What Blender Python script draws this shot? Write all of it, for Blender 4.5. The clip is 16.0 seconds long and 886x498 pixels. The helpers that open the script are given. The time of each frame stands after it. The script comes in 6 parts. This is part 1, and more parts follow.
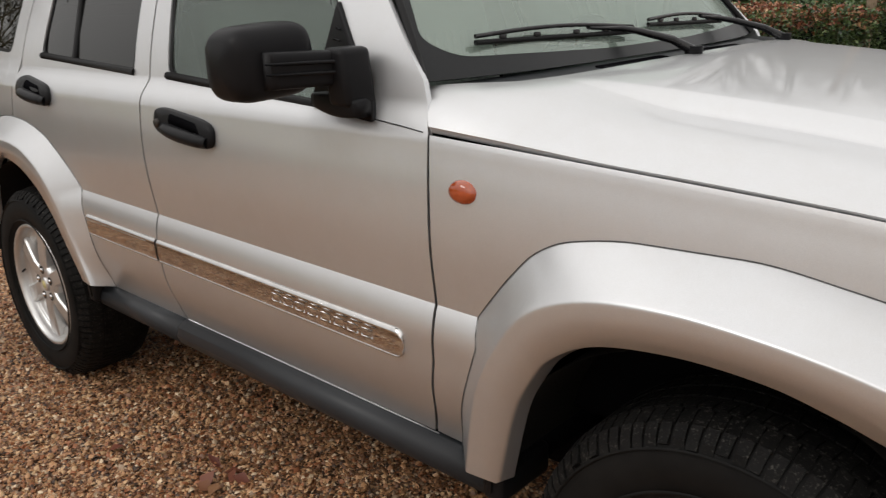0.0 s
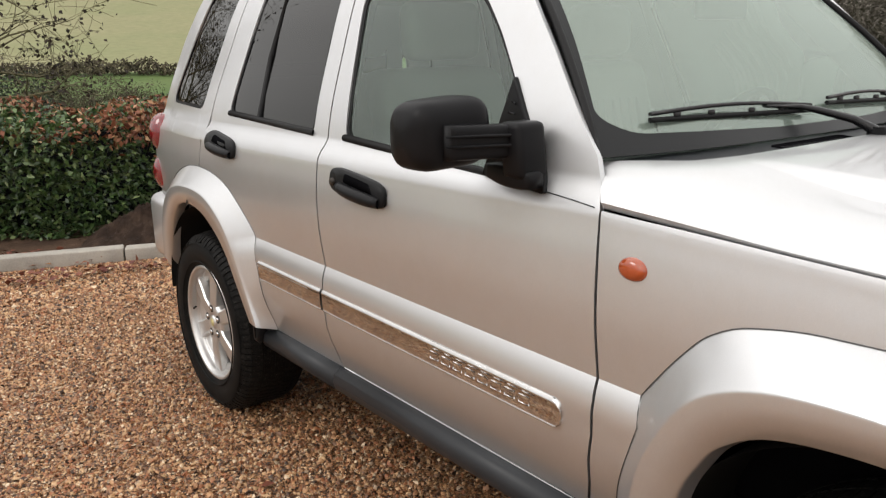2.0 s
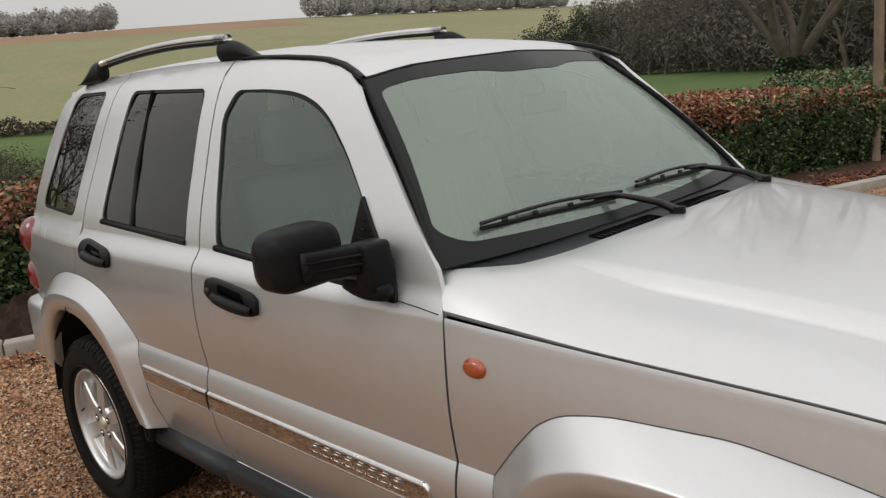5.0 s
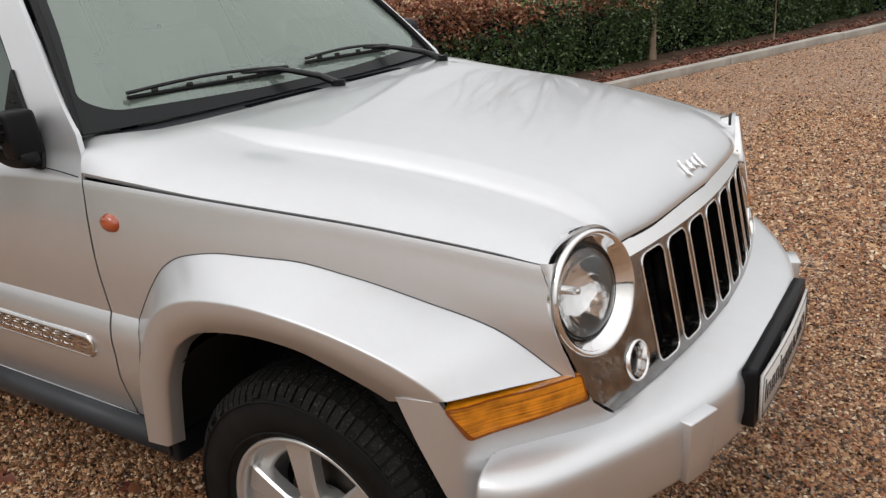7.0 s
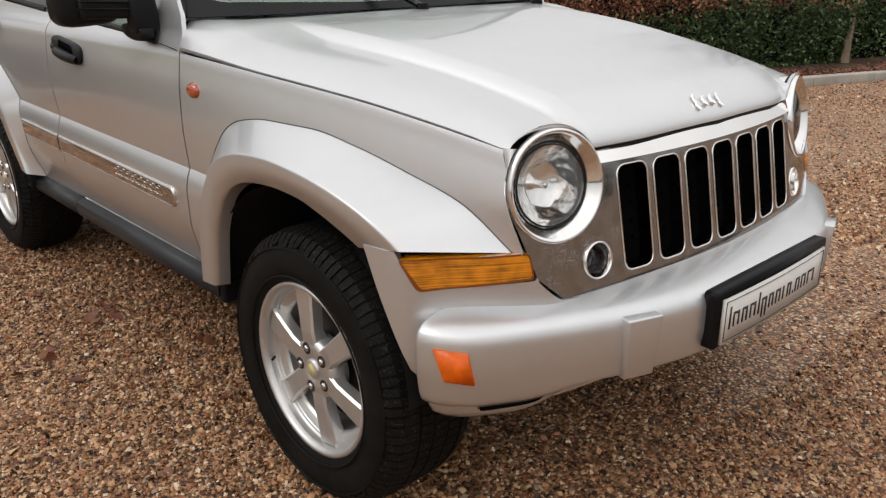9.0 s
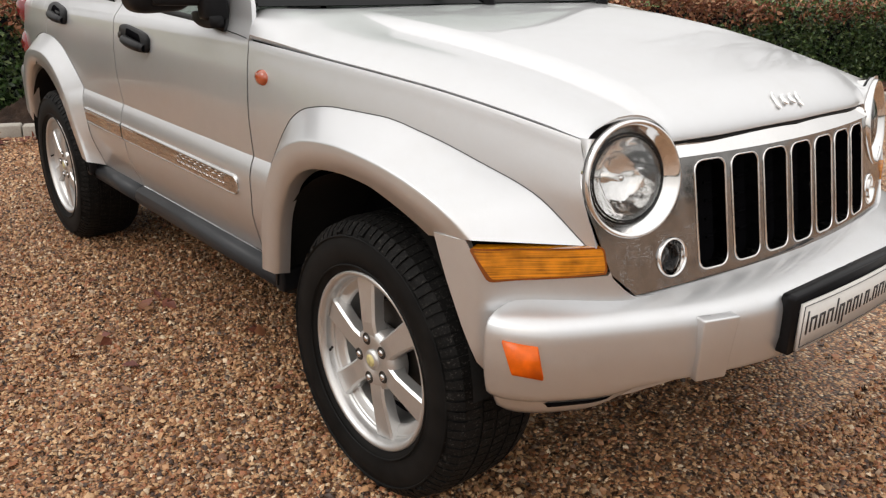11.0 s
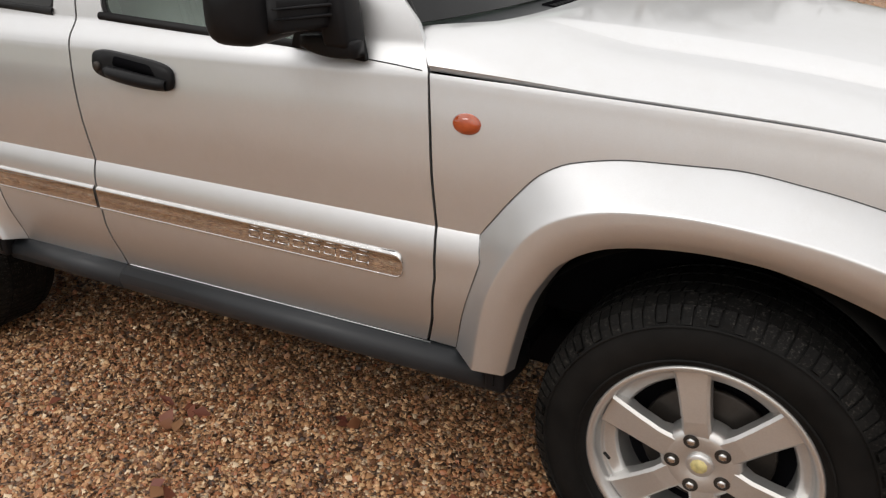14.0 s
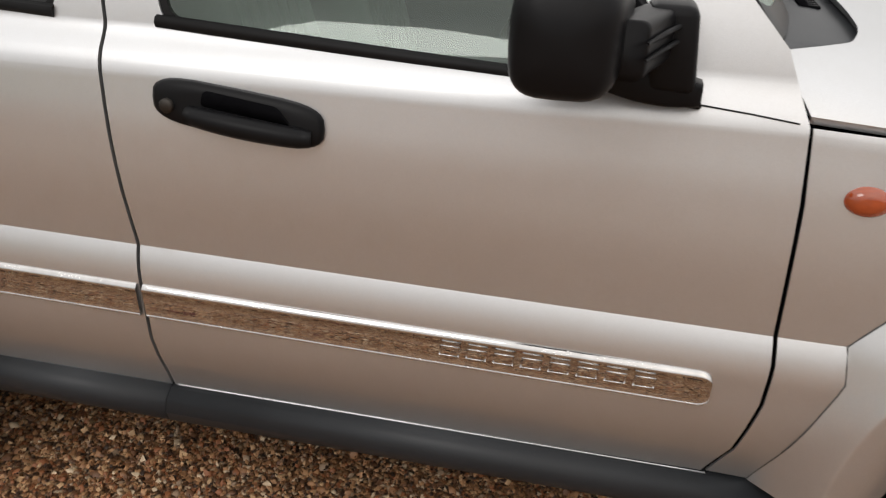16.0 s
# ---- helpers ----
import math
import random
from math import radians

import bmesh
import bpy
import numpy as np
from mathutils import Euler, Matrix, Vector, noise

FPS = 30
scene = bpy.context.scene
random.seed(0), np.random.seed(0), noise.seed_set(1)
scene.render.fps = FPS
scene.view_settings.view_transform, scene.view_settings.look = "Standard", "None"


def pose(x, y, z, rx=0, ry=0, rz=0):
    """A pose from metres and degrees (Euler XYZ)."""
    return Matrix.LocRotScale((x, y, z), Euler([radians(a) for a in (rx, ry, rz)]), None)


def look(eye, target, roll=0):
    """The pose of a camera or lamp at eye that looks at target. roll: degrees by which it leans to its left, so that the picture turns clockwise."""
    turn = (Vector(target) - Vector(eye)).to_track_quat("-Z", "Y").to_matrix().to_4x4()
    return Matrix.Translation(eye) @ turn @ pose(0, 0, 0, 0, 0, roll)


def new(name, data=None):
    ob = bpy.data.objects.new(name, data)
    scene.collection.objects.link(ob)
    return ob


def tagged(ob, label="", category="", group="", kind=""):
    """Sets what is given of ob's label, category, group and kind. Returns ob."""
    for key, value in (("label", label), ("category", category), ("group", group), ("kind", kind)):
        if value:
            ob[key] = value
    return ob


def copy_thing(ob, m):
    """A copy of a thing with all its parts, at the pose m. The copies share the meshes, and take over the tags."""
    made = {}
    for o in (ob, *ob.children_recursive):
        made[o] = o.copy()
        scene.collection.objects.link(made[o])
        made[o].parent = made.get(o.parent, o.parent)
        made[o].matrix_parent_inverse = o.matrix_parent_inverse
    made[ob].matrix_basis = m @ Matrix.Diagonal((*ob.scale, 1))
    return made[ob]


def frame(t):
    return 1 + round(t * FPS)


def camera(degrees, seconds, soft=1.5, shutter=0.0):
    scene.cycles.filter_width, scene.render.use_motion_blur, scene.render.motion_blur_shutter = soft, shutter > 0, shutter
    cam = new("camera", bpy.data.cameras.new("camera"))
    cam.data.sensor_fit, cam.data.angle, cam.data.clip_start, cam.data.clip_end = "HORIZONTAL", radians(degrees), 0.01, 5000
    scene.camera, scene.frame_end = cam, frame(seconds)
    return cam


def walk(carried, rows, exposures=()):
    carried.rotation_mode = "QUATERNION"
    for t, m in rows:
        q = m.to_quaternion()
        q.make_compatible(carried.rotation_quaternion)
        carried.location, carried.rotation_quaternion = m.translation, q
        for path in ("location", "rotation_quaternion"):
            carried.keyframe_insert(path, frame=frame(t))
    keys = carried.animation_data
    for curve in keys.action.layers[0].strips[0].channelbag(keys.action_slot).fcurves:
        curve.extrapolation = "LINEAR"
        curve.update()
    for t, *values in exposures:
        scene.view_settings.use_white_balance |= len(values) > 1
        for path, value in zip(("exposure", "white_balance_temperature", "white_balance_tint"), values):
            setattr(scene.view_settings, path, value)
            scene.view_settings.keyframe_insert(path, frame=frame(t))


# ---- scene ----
cam = camera(58.0, 16.0, soft=1.25, shutter=0.2)
PATH = [
    (0, (0.404, -1.888, 1.363), (-0.902, -0.504, 0.749), -2.2),
    (0.5, (0.389, -1.924, 1.364), (-1.035, -0.652, 0.769), -2.3),
    (1, (0.378, -1.947, 1.364), (-1.125, -0.757, 0.793), -1.9),
    (1.5, (0.373, -1.954, 1.375), (-1.164, -0.795, 0.832), -1.6),
    (2, (0.376, -1.955, 1.409), (-1.173, -0.786, 0.928), -1.4),
    (2.5, (0.391, -1.966, 1.474), (-1.171, -0.785, 1.067), -1.9),
    (3, (0.415, -1.98, 1.538), (-1.146, -0.784, 1.175), -2.3),
    (3.2, (0.426, -1.986, 1.557), (-1.134, -0.786, 1.2), -2.6),
    (5.3, (0.631, -1.982, 1.62), (-0.715, -0.573, 1.172), -5.8),
    (5.5, (0.687, -1.958, 1.612), (-0.631, -0.531, 1.137), -6.0),
    (6, (0.828, -1.899, 1.589), (-0.396, -0.419, 1.032), -5.9),
    (6.5, (0.953, -1.859, 1.56), (-0.157, -0.317, 0.937), -5.4),
    (7, (1.094, -1.875, 1.512), (0.031, -0.319, 0.844), -4.9),
    (7.5, (1.269, -1.936, 1.501), (0.174, -0.414, 0.804), -4.4),
    (8, (1.421, -1.903, 1.444), (0.259, -0.432, 0.747), -2.7),
    (8.5, (1.571, -1.841, 1.393), (0.254, -0.511, 0.687), -1.3),
    (11, (1.512, -1.889, 1.306), (0.066, -0.676, 0.644), 0.8),
    (11.5, (1.395, -2.051, 1.413), (-0.029, -0.826, 0.728), 0.6),
    (12, (1.208, -2.179, 1.461), (-0.039, -0.833, 0.665), -1.3),
    (12.5, (0.975, -2.187, 1.434), (-0.26, -0.817, 0.661), -1.8),
    (13, (0.743, -2.201, 1.444), (-0.477, -0.814, 0.678), -1.1),
    (13.5, (0.450, -2.260, 1.440), (-0.579, -0.737, 0.681), -1.4),
    (14, (0.184, -2.252, 1.433), (-0.697, -0.652, 0.635), -1.2),
    (14.5, (-0.072, -2.181, 1.465), (-0.868, -0.537, 0.665), -1.8),
    (15, (-0.380, -2.152, 1.442), (-1.076, -0.488, 0.591), -0.5),
    (15.5, (-0.644, -2.115, 1.443), (-1.175, -0.400, 0.573), 1.5),
    (16, (-0.914, -1.960, 1.455), (-1.260, -0.223, 0.530), 2.0),
]
walk(cam, [(t, look(eye, target, roll)) for t, eye, target, roll in PATH],
     exposures=[(0.0, 0.1, 6500, 10), (0.5, 0.22, 6500, 10), (1.0, 0.6, 6500, 10), (1.5, 0.68, 6500, 10), (2.0, 0.49, 6500, 10), (2.5, 0.42, 6500, 10), (3.0, 0.36, 6500, 10), (5.5, -0.1, 6420, 10), (6.0, 0.1, 6320, 10), (6.5, 0.16, 6300, 10), (8.0, 0.10, 6320, 10), (8.5, 0.08, 6350, 10), (11.0, 0.37, 6500, 10), (12.0, 0.31, 6500, 10), (14.5, 0.29, 6500, 10), (15.0, 0.28, 6500, 10), (15.5, 0.18, 6500, 10), (16.0, 0.13, 6500, 10)])

# ---- light: an overcast winter sky and a faint wide sun ----
world = bpy.data.worlds.new("overcast_sky")
scene.world = world
world.use_nodes = True
wn, wl = world.node_tree.nodes, world.node_tree.links
wn.clear()
sky = wn.new("ShaderNodeTexSky")
sky.sky_type, sky.sun_disc = "NISHITA", False
sky.sun_elevation, sky.sun_rotation = radians(38), radians(150)
sky.dust_density, sky.air_density = 4.0, 1.0
grey = wn.new("ShaderNodeMix")
grey.data_type = "RGBA"
grey.inputs["Factor"].default_value = 0.9
grey.inputs["B"].default_value = (9.25, 9.0, 8.72, 1)
wl.new(sky.outputs["Color"], grey.inputs["A"])
cloud = wn.new("ShaderNodeTexNoise")
cloud.inputs["Scale"].default_value, cloud.inputs["Detail"].default_value = 1.3, 4
ramp = wn.new("ShaderNodeMapRange")
ramp.inputs["From Min"].default_value, ramp.inputs["From Max"].default_value = 0.3, 0.7
ramp.inputs["To Min"].default_value, ramp.inputs["To Max"].default_value = 0.86, 1.1
wl.new(cloud.outputs["Fac"], ramp.inputs["Value"])
scale_sky = wn.new("ShaderNodeVectorMath")
scale_sky.operation = "SCALE"
wl.new(grey.outputs["Result"], scale_sky.inputs[0])
wl.new(ramp.outputs["Result"], scale_sky.inputs["Scale"])
dome = wn.new("ShaderNodeTexCoord")
dome_z = wn.new("ShaderNodeSeparateXYZ")
wl.new(dome.outputs["Generated"], dome_z.inputs[0])
rise = wn.new("ShaderNodeMapRange")
rise.inputs["From Min"].default_value, rise.inputs["From Max"].default_value = 0.0, 0.85
rise.inputs["To Min"].default_value, rise.inputs["To Max"].default_value = 0.62, 1.52
wl.new(dome_z.outputs["Z"], rise.inputs["Value"])
grade = wn.new("ShaderNodeVectorMath")
grade.operation = "SCALE"
wl.new(scale_sky.outputs["Vector"], grade.inputs[0])
wl.new(rise.outputs["Result"], grade.inputs["Scale"])
bg = wn.new("ShaderNodeBackground")
bg.inputs["Strength"].default_value = 0.1
wl.new(grade.outputs["Vector"], bg.inputs["Color"])
wo = wn.new("ShaderNodeOutputWorld")
wl.new(bg.outputs["Background"], wo.inputs["Surface"])
sun = new("sun", bpy.data.lights.new("sun", "SUN"))
sun.data.energy, sun.data.angle, sun.data.color = 0.55, radians(25), (1.0, 0.97, 0.93)
sun.matrix_world = look((-6, -14, 15), (0, 0, 0))

# ---- materials ----


def shader(name):
    m = bpy.data.materials.new(name)
    m.use_nodes = True
    nt = m.node_tree
    return m, nt, nt.nodes["Principled BSDF"]


def noise_tex(nt, scale, detail=3.0, rough=0.55, coord="Object"):
    tc = nt.nodes.new("ShaderNodeTexCoord")
    n = nt.nodes.new("ShaderNodeTexNoise")
    n.inputs["Scale"].default_value, n.inputs["Detail"].default_value, n.inputs["Roughness"].default_value = scale, detail, rough
    nt.links.new(tc.outputs[coord], n.inputs["Vector"])
    return n.outputs["Fac"]


def ramp_of(nt, value, *stops, smooth=True):
    r = nt.nodes.new("ShaderNodeValToRGB")
    r.color_ramp.interpolation = "LINEAR" if smooth else "CONSTANT"
    while len(r.color_ramp.elements) < len(stops):
        r.color_ramp.elements.new(0.5)
    for e, (p, c) in zip(r.color_ramp.elements, stops):
        e.position, e.color = p, (*c, 1)
    nt.links.new(value, r.inputs["Fac"])
    return r.outputs["Color"]


def mixed(nt, fac, a, b, mode="MIX"):
    m = nt.nodes.new("ShaderNodeMix")
    m.data_type, m.blend_type = "RGBA", mode
    for key, v in (("Factor", fac), ("A", a), ("B", b)):
        if hasattr(v, "is_output"):
            nt.links.new(v, m.inputs[key])
        else:
            m.inputs[key].default_value = v if key == "Factor" else (*v, 1)
    return m.outputs["Result"]


def bumped(nt, bsdf, height, strength, distance):
    b = nt.nodes.new("ShaderNodeBump")
    b.inputs["Strength"].default_value, b.inputs["Distance"].default_value = strength, distance
    nt.links.new(height, b.inputs["Height"])
    nt.links.new(b.outputs["Normal"], bsdf.inputs["Normal"])


def surface(name, colour, rough=0.5, metal=0.0, var=0.15, scale=6.0, grain=120.0, bump=0.1, depth=0.001, coat=0.0, spec=0.5):
    """A plain material with variation at two scales: soft blotches and a fine grain, in colour, gloss and relief."""
    m, nt, p = shader(name)
    big, fine = noise_tex(nt, scale), noise_tex(nt, grain, 2.0)
    lo = tuple(c * (1 - var) for c in colour)
    hi = tuple(min(1.0, c * (1 + var)) for c in colour)
    col = ramp_of(nt, big, (0.3, lo), (0.7, hi))
    col = mixed(nt, 0.25, col, ramp_of(nt, fine, (0.35, lo), (0.65, hi)))
    nt.links.new(col, p.inputs["Base Color"])
    rr = nt.nodes.new("ShaderNodeMapRange")
    rr.inputs["To Min"].default_value, rr.inputs["To Max"].default_value = rough * 0.85, min(1.0, rough * 1.15)
    nt.links.new(big, rr.inputs["Value"])
    nt.links.new(rr.outputs["Result"], p.inputs["Roughness"])
    p.inputs["Metallic"].default_value = metal
    p.inputs["Specular IOR Level"].default_value = spec
    if coat:
        p.inputs["Coat Weight"].default_value, p.inputs["Coat Roughness"].default_value = coat, 0.04
    if bump:
        bumped(nt, p, fine, bump, depth)
    return m


def paint_material():
    """Silver metallic lacquer: a flaked base under a clear coat, with a thin film of road dust low down the panels."""
    m, nt, p = shader("silver_paint")
    flake, film = noise_tex(nt, 1400, 1.0), noise_tex(nt, 5.0, 5.0, 0.6)
    streak = noise_tex(nt, 22.0, 6.0, 0.7)
    base = ramp_of(nt, flake, (0.3, (0.585, 0.592, 0.602)), (0.7, (0.685, 0.692, 0.702)))
    dirt = nt.nodes.new("ShaderNodeMath")
    dirt.operation = "MULTIPLY"
    nt.links.new(film, dirt.inputs[0])
    nt.links.new(streak, dirt.inputs[1])
    amount = nt.nodes.new("ShaderNodeMapRange")
    amount.inputs["From Min"].default_value, amount.inputs["From Max"].default_value = 0.18, 0.45
    amount.inputs["To Min"].default_value, amount.inputs["To Max"].default_value = 0.0, 0.22
    nt.links.new(dirt.outputs[0], amount.inputs["Value"])
    nt.links.new(mixed(nt, amount.outputs["Result"], base, (0.55, 0.53, 0.50)), p.inputs["Base Color"])
    rough = nt.nodes.new("ShaderNodeMapRange")
    rough.inputs["To Min"].default_value, rough.inputs["To Max"].default_value = 0.36, 0.44
    nt.links.new(film, rough.inputs["Value"])
    nt.links.new(rough.outputs["Result"], p.inputs["Roughness"])
    p.inputs["Metallic"].default_value = 0.85
    p.inputs["Coat Weight"].default_value, p.inputs["Coat Roughness"].default_value = 0.8, 0.06
    bumped(nt, p, noise_tex(nt, 9.0, 1.0), 0.03, 0.002)
    return m


def beaded_chrome(name="rain_beaded_chrome", low=0.235, high=0.325, rough=0.07, relief=0.7):
    """Dark mirror chrome with fine beads of rain standing on it."""
    m, nt, p = shader(name)
    nt.links.new(ramp_of(nt, noise_tex(nt, 30.0), (0.3, (low, low * 0.975, low * 0.95)), (0.7, (high, high * 0.98, high * 0.96))), p.inputs["Base Color"])
    p.inputs["Metallic"].default_value, p.inputs["Roughness"].default_value = 1.0, rough
    beads = nt.nodes.new("ShaderNodeTexVoronoi")
    beads.inputs["Scale"].default_value = 260.0
    where = nt.nodes.new("ShaderNodeTexCoord")
    nt.links.new(where.outputs["Object"], beads.inputs["Vector"])
    dome = ramp_of(nt, beads.outputs["Distance"], (0.0, (1, 1, 1)), (0.34, (0, 0, 0)))
    wet = ramp_of(nt, noise_tex(nt, 18.0, 4.0), (0.48, (0, 0, 0)), (0.62, (1, 1, 1)))
    bumped(nt, p, mixed(nt, 1.0, dome, wet, "MULTIPLY"), relief, 0.0014)
    return m


def glass_material(name, tint, ior=1.5, rough=0.0, sky_haze=0.0, sheen=(0.90, 1.0, 0.94)):
    """Thin tinted glass: see-through, with a Fresnel gloss and a pale film that paints in the sky's reflection."""
    m, nt, p = shader(name)
    nt.nodes.remove(p)
    clear, gloss, mix, fr = (nt.nodes.new(k) for k in ("ShaderNodeBsdfTransparent", "ShaderNodeBsdfGlossy", "ShaderNodeMixShader", "ShaderNodeFresnel"))
    clear.inputs["Color"].default_value = (*tint, 1)
    gloss.inputs["Roughness"].default_value = rough
    gloss.inputs["Color"].default_value = (*sheen, 1)
    fr.inputs["IOR"].default_value = ior
    nt.links.new(fr.outputs["Fac"], mix.inputs["Fac"])
    nt.links.new(clear.outputs[0], mix.inputs[1])
    nt.links.new(gloss.outputs[0], mix.inputs[2])
    out = mix.outputs[0]
    # diffuse pale green film: brightness of the reflected sky put in as colour
    if sky_haze:
        film, haze, amount = nt.nodes.new("ShaderNodeBsdfDiffuse"), nt.nodes.new("ShaderNodeMixShader"), nt.nodes.new("ShaderNodeMapRange")
        film.inputs["Color"].default_value = (0.60, 0.72, 0.63, 1)
        amount.inputs["To Min"].default_value, amount.inputs["To Max"].default_value = sky_haze * 0.85, sky_haze * 1.15
        nt.links.new(noise_tex(nt, 7.0, 6.0, 0.7), amount.inputs["Value"])
        nt.links.new(amount.outputs["Result"], haze.inputs["Fac"])
        nt.links.new(out, haze.inputs[1])
        nt.links.new(film.outputs[0], haze.inputs[2])
        out = haze.outputs[0]
    nt.links.new(out, nt.nodes["Material Output"].inputs["Surface"])
    return m


def lens_material(name, colour, rough=0.08, flutes=False):
    m, nt, p = shader(name)
    big = noise_tex(nt, 40.0)
    low = 0.75
    if flutes:
        # moulded ribs run level; broad patches paint the reflector's gleam as bright and dark colour
        where, grow = nt.nodes.new("ShaderNodeTexCoord"), nt.nodes.new("ShaderNodeMapping")
        grow.inputs["Scale"].default_value = (5.0, 5.0, 430.0)
        ribs, spots = nt.nodes.new("ShaderNodeTexNoise"), nt.nodes.new("ShaderNodeMapping")
        ribs.inputs["Scale"].default_value, ribs.inputs["Detail"].default_value = 1.0, 2.0
        spots.inputs["Scale"].default_value = (26.0, 26.0, 34.0)
        patch = nt.nodes.new("ShaderNodeTexNoise")
        patch.inputs["Scale"].default_value, patch.inputs["Detail"].default_value = 1.0, 2.0
        for mapping, tex in ((grow, ribs), (spots, patch)):
            nt.links.new(where.outputs["Object"], mapping.inputs["Vector"])
            nt.links.new(mapping.outputs["Vector"], tex.inputs["Vector"])
        blend = nt.nodes.new("ShaderNodeMath")
        blend.operation, blend.inputs[1].default_value = "MULTIPLY_ADD", 0.75
        half = nt.nodes.new("ShaderNodeMath")
        half.operation, half.inputs[1].default_value = "MULTIPLY", 0.45
        nt.links.new(ribs.outputs["Fac"], blend.inputs[0])
        nt.links.new(patch.outputs["Fac"], half.inputs[0])
        nt.links.new(half.outputs[0], blend.inputs[2])
        big, low = blend.outputs[0], 0.24
        bumped(nt, p, ribs.outputs["Fac"], 0.35, 0.002)
    top = tuple(min(1.0, c * 1.35) for c in colour) if flutes else colour
    nt.links.new(ramp_of(nt, big, (0.40, tuple(c * low for c in colour)), (0.72, top)), p.inputs["Base Color"])
    p.inputs["Roughness"].default_value, p.inputs["Coat Weight"].default_value = rough, 1.0 if rough < 0.15 else 0.25
    p.inputs["Specular IOR Level"].default_value = 0.5 if rough < 0.15 else 0.2
    return m


def gravel_material(island=False):
    """Damp pea shingle: tan, ochre, rust and grey stones with dark gaps."""
    m, nt, p = shader("gravel_stones" if island else "gravel_bed")
    stops = ((0.0, (0.055, 0.028, 0.016)), (0.11, (0.20, 0.098, 0.050)), (0.28, (0.40, 0.208, 0.100)), (0.48, (0.58, 0.330, 0.165)),
             (0.63, (0.38, 0.152, 0.066)), (0.75, (0.68, 0.450, 0.250)), (0.88, (0.43, 0.310, 0.210)), (0.94, (0.84, 0.68, 0.48)))
    if island:
        geo = nt.nodes.new("ShaderNodeNewGeometry")
        value, rel = geo.outputs["Random Per Island"], noise_tex(nt, 260, 3.0)
        col = ramp_of(nt, value, *stops, smooth=False)
        col = mixed(nt, 0.5, col, ramp_of(nt, rel, (0.3, (0.62, 0.62, 0.62)), (0.7, (1, 1, 1))), "MULTIPLY")
        bumped(nt, p, rel, 0.3, 0.001)
    else:
        tc = nt.nodes.new("ShaderNodeTexCoord")
        vor = nt.nodes.new("ShaderNodeTexVoronoi")
        vor.inputs["Scale"].default_value, vor.inputs["Randomness"].default_value = 90.0, 1.0
        nt.links.new(tc.outputs["Object"], vor.inputs["Vector"])
        sep = nt.nodes.new("ShaderNodeSeparateColor")
        nt.links.new(vor.outputs["Color"], sep.inputs[0])
        col = ramp_of(nt, sep.outputs[0], *stops, smooth=False)
        col = mixed(nt, ramp_of(nt, vor.outputs["Distance"], (0.45, (0, 0, 0)), (0.8, (1, 1, 1))), col, (0.085, 0.052, 0.034))
        inv = nt.nodes.new("ShaderNodeMath")
        inv.operation, inv.inputs[0].default_value = "SUBTRACT", 1.0
        nt.links.new(vor.outputs["Distance"], inv.inputs[1])
        bumped(nt, p, inv.outputs[0], 0.9, 0.008)
    patch = noise_tex(nt, 0.9, 4.0, 0.6)
    nt.links.new(mixed(nt, 0.55, col, ramp_of(nt, patch, (0.3, (0.74, 0.64, 0.56)), (0.7, (0.97, 0.92, 0.86))), "MULTIPLY"), p.inputs["Base Color"])
    p.inputs["Roughness"].default_value = 0.48
    return m


def leaf_material(name, *stops, rough=0.4):
    m, nt, p = shader(name)
    geo = nt.nodes.new("ShaderNodeNewGeometry")
    patch = noise_tex(nt, 1.6, 3.0)
    col = ramp_of(nt, geo.outputs["Random Per Island"], *stops)
    col = mixed(nt, 0.6, col, ramp_of(nt, patch, (0.3, (0.55, 0.55, 0.5)), (0.7, (1, 1, 1))), "MULTIPLY")
    nt.links.new(col, p.inputs["Base Color"])
    p.inputs["Roughness"].default_value = rough
    return m


def land_material(name, *stops, scale=0.05, fine=2.0):
    m, nt, p = shader(name)
    col = ramp_of(nt, noise_tex(nt, scale, 5.0, 0.6), *stops)
    col = mixed(nt, 0.5, col, ramp_of(nt, noise_tex(nt, fine, 4.0, 0.7), (0.3, (0.6, 0.6, 0.6)), (0.7, (1, 1, 1))), "MULTIPLY")
    nt.links.new(col, p.inputs["Base Color"])
    p.inputs["Roughness"].default_value = 0.9
    p.inputs["Specular IOR Level"].default_value = 0.2
    bumped(nt, p, noise_tex(nt, fine * 3, 4.0), 0.5, 0.05)
    return m


def rubber_material(name="tyre_rubber", worn=False):
    m, nt, p = shader(name)
    big, fine = noise_tex(nt, 12.0, 4.0), noise_tex(nt, 180.0, 3.0)
    col = ramp_of(nt, big, (0.3, (0.004, 0.004, 0.004)), (0.75, (0.011, 0.0105, 0.010)))
    if worn:
        # grey specks: gravel dust, and wet glints painted in as colour
        grit_glints = ramp_of(nt, noise_tex(nt, 150.0, 5.0, 0.75), (0.56, (0, 0, 0)), (0.70, (1, 1, 1)))
        col = mixed(nt, grit_glints, col, (0.075, 0.070, 0.062))
    nt.links.new(col, p.inputs["Base Color"])
    p.inputs["Roughness"].default_value, p.inputs["Specular IOR Level"].default_value = (0.6, 0.10) if worn else (0.62, 0.12)
    bumped(nt, p, fine, 0.6 if worn else 0.25, 0.0015 if worn else 0.001)
    return m


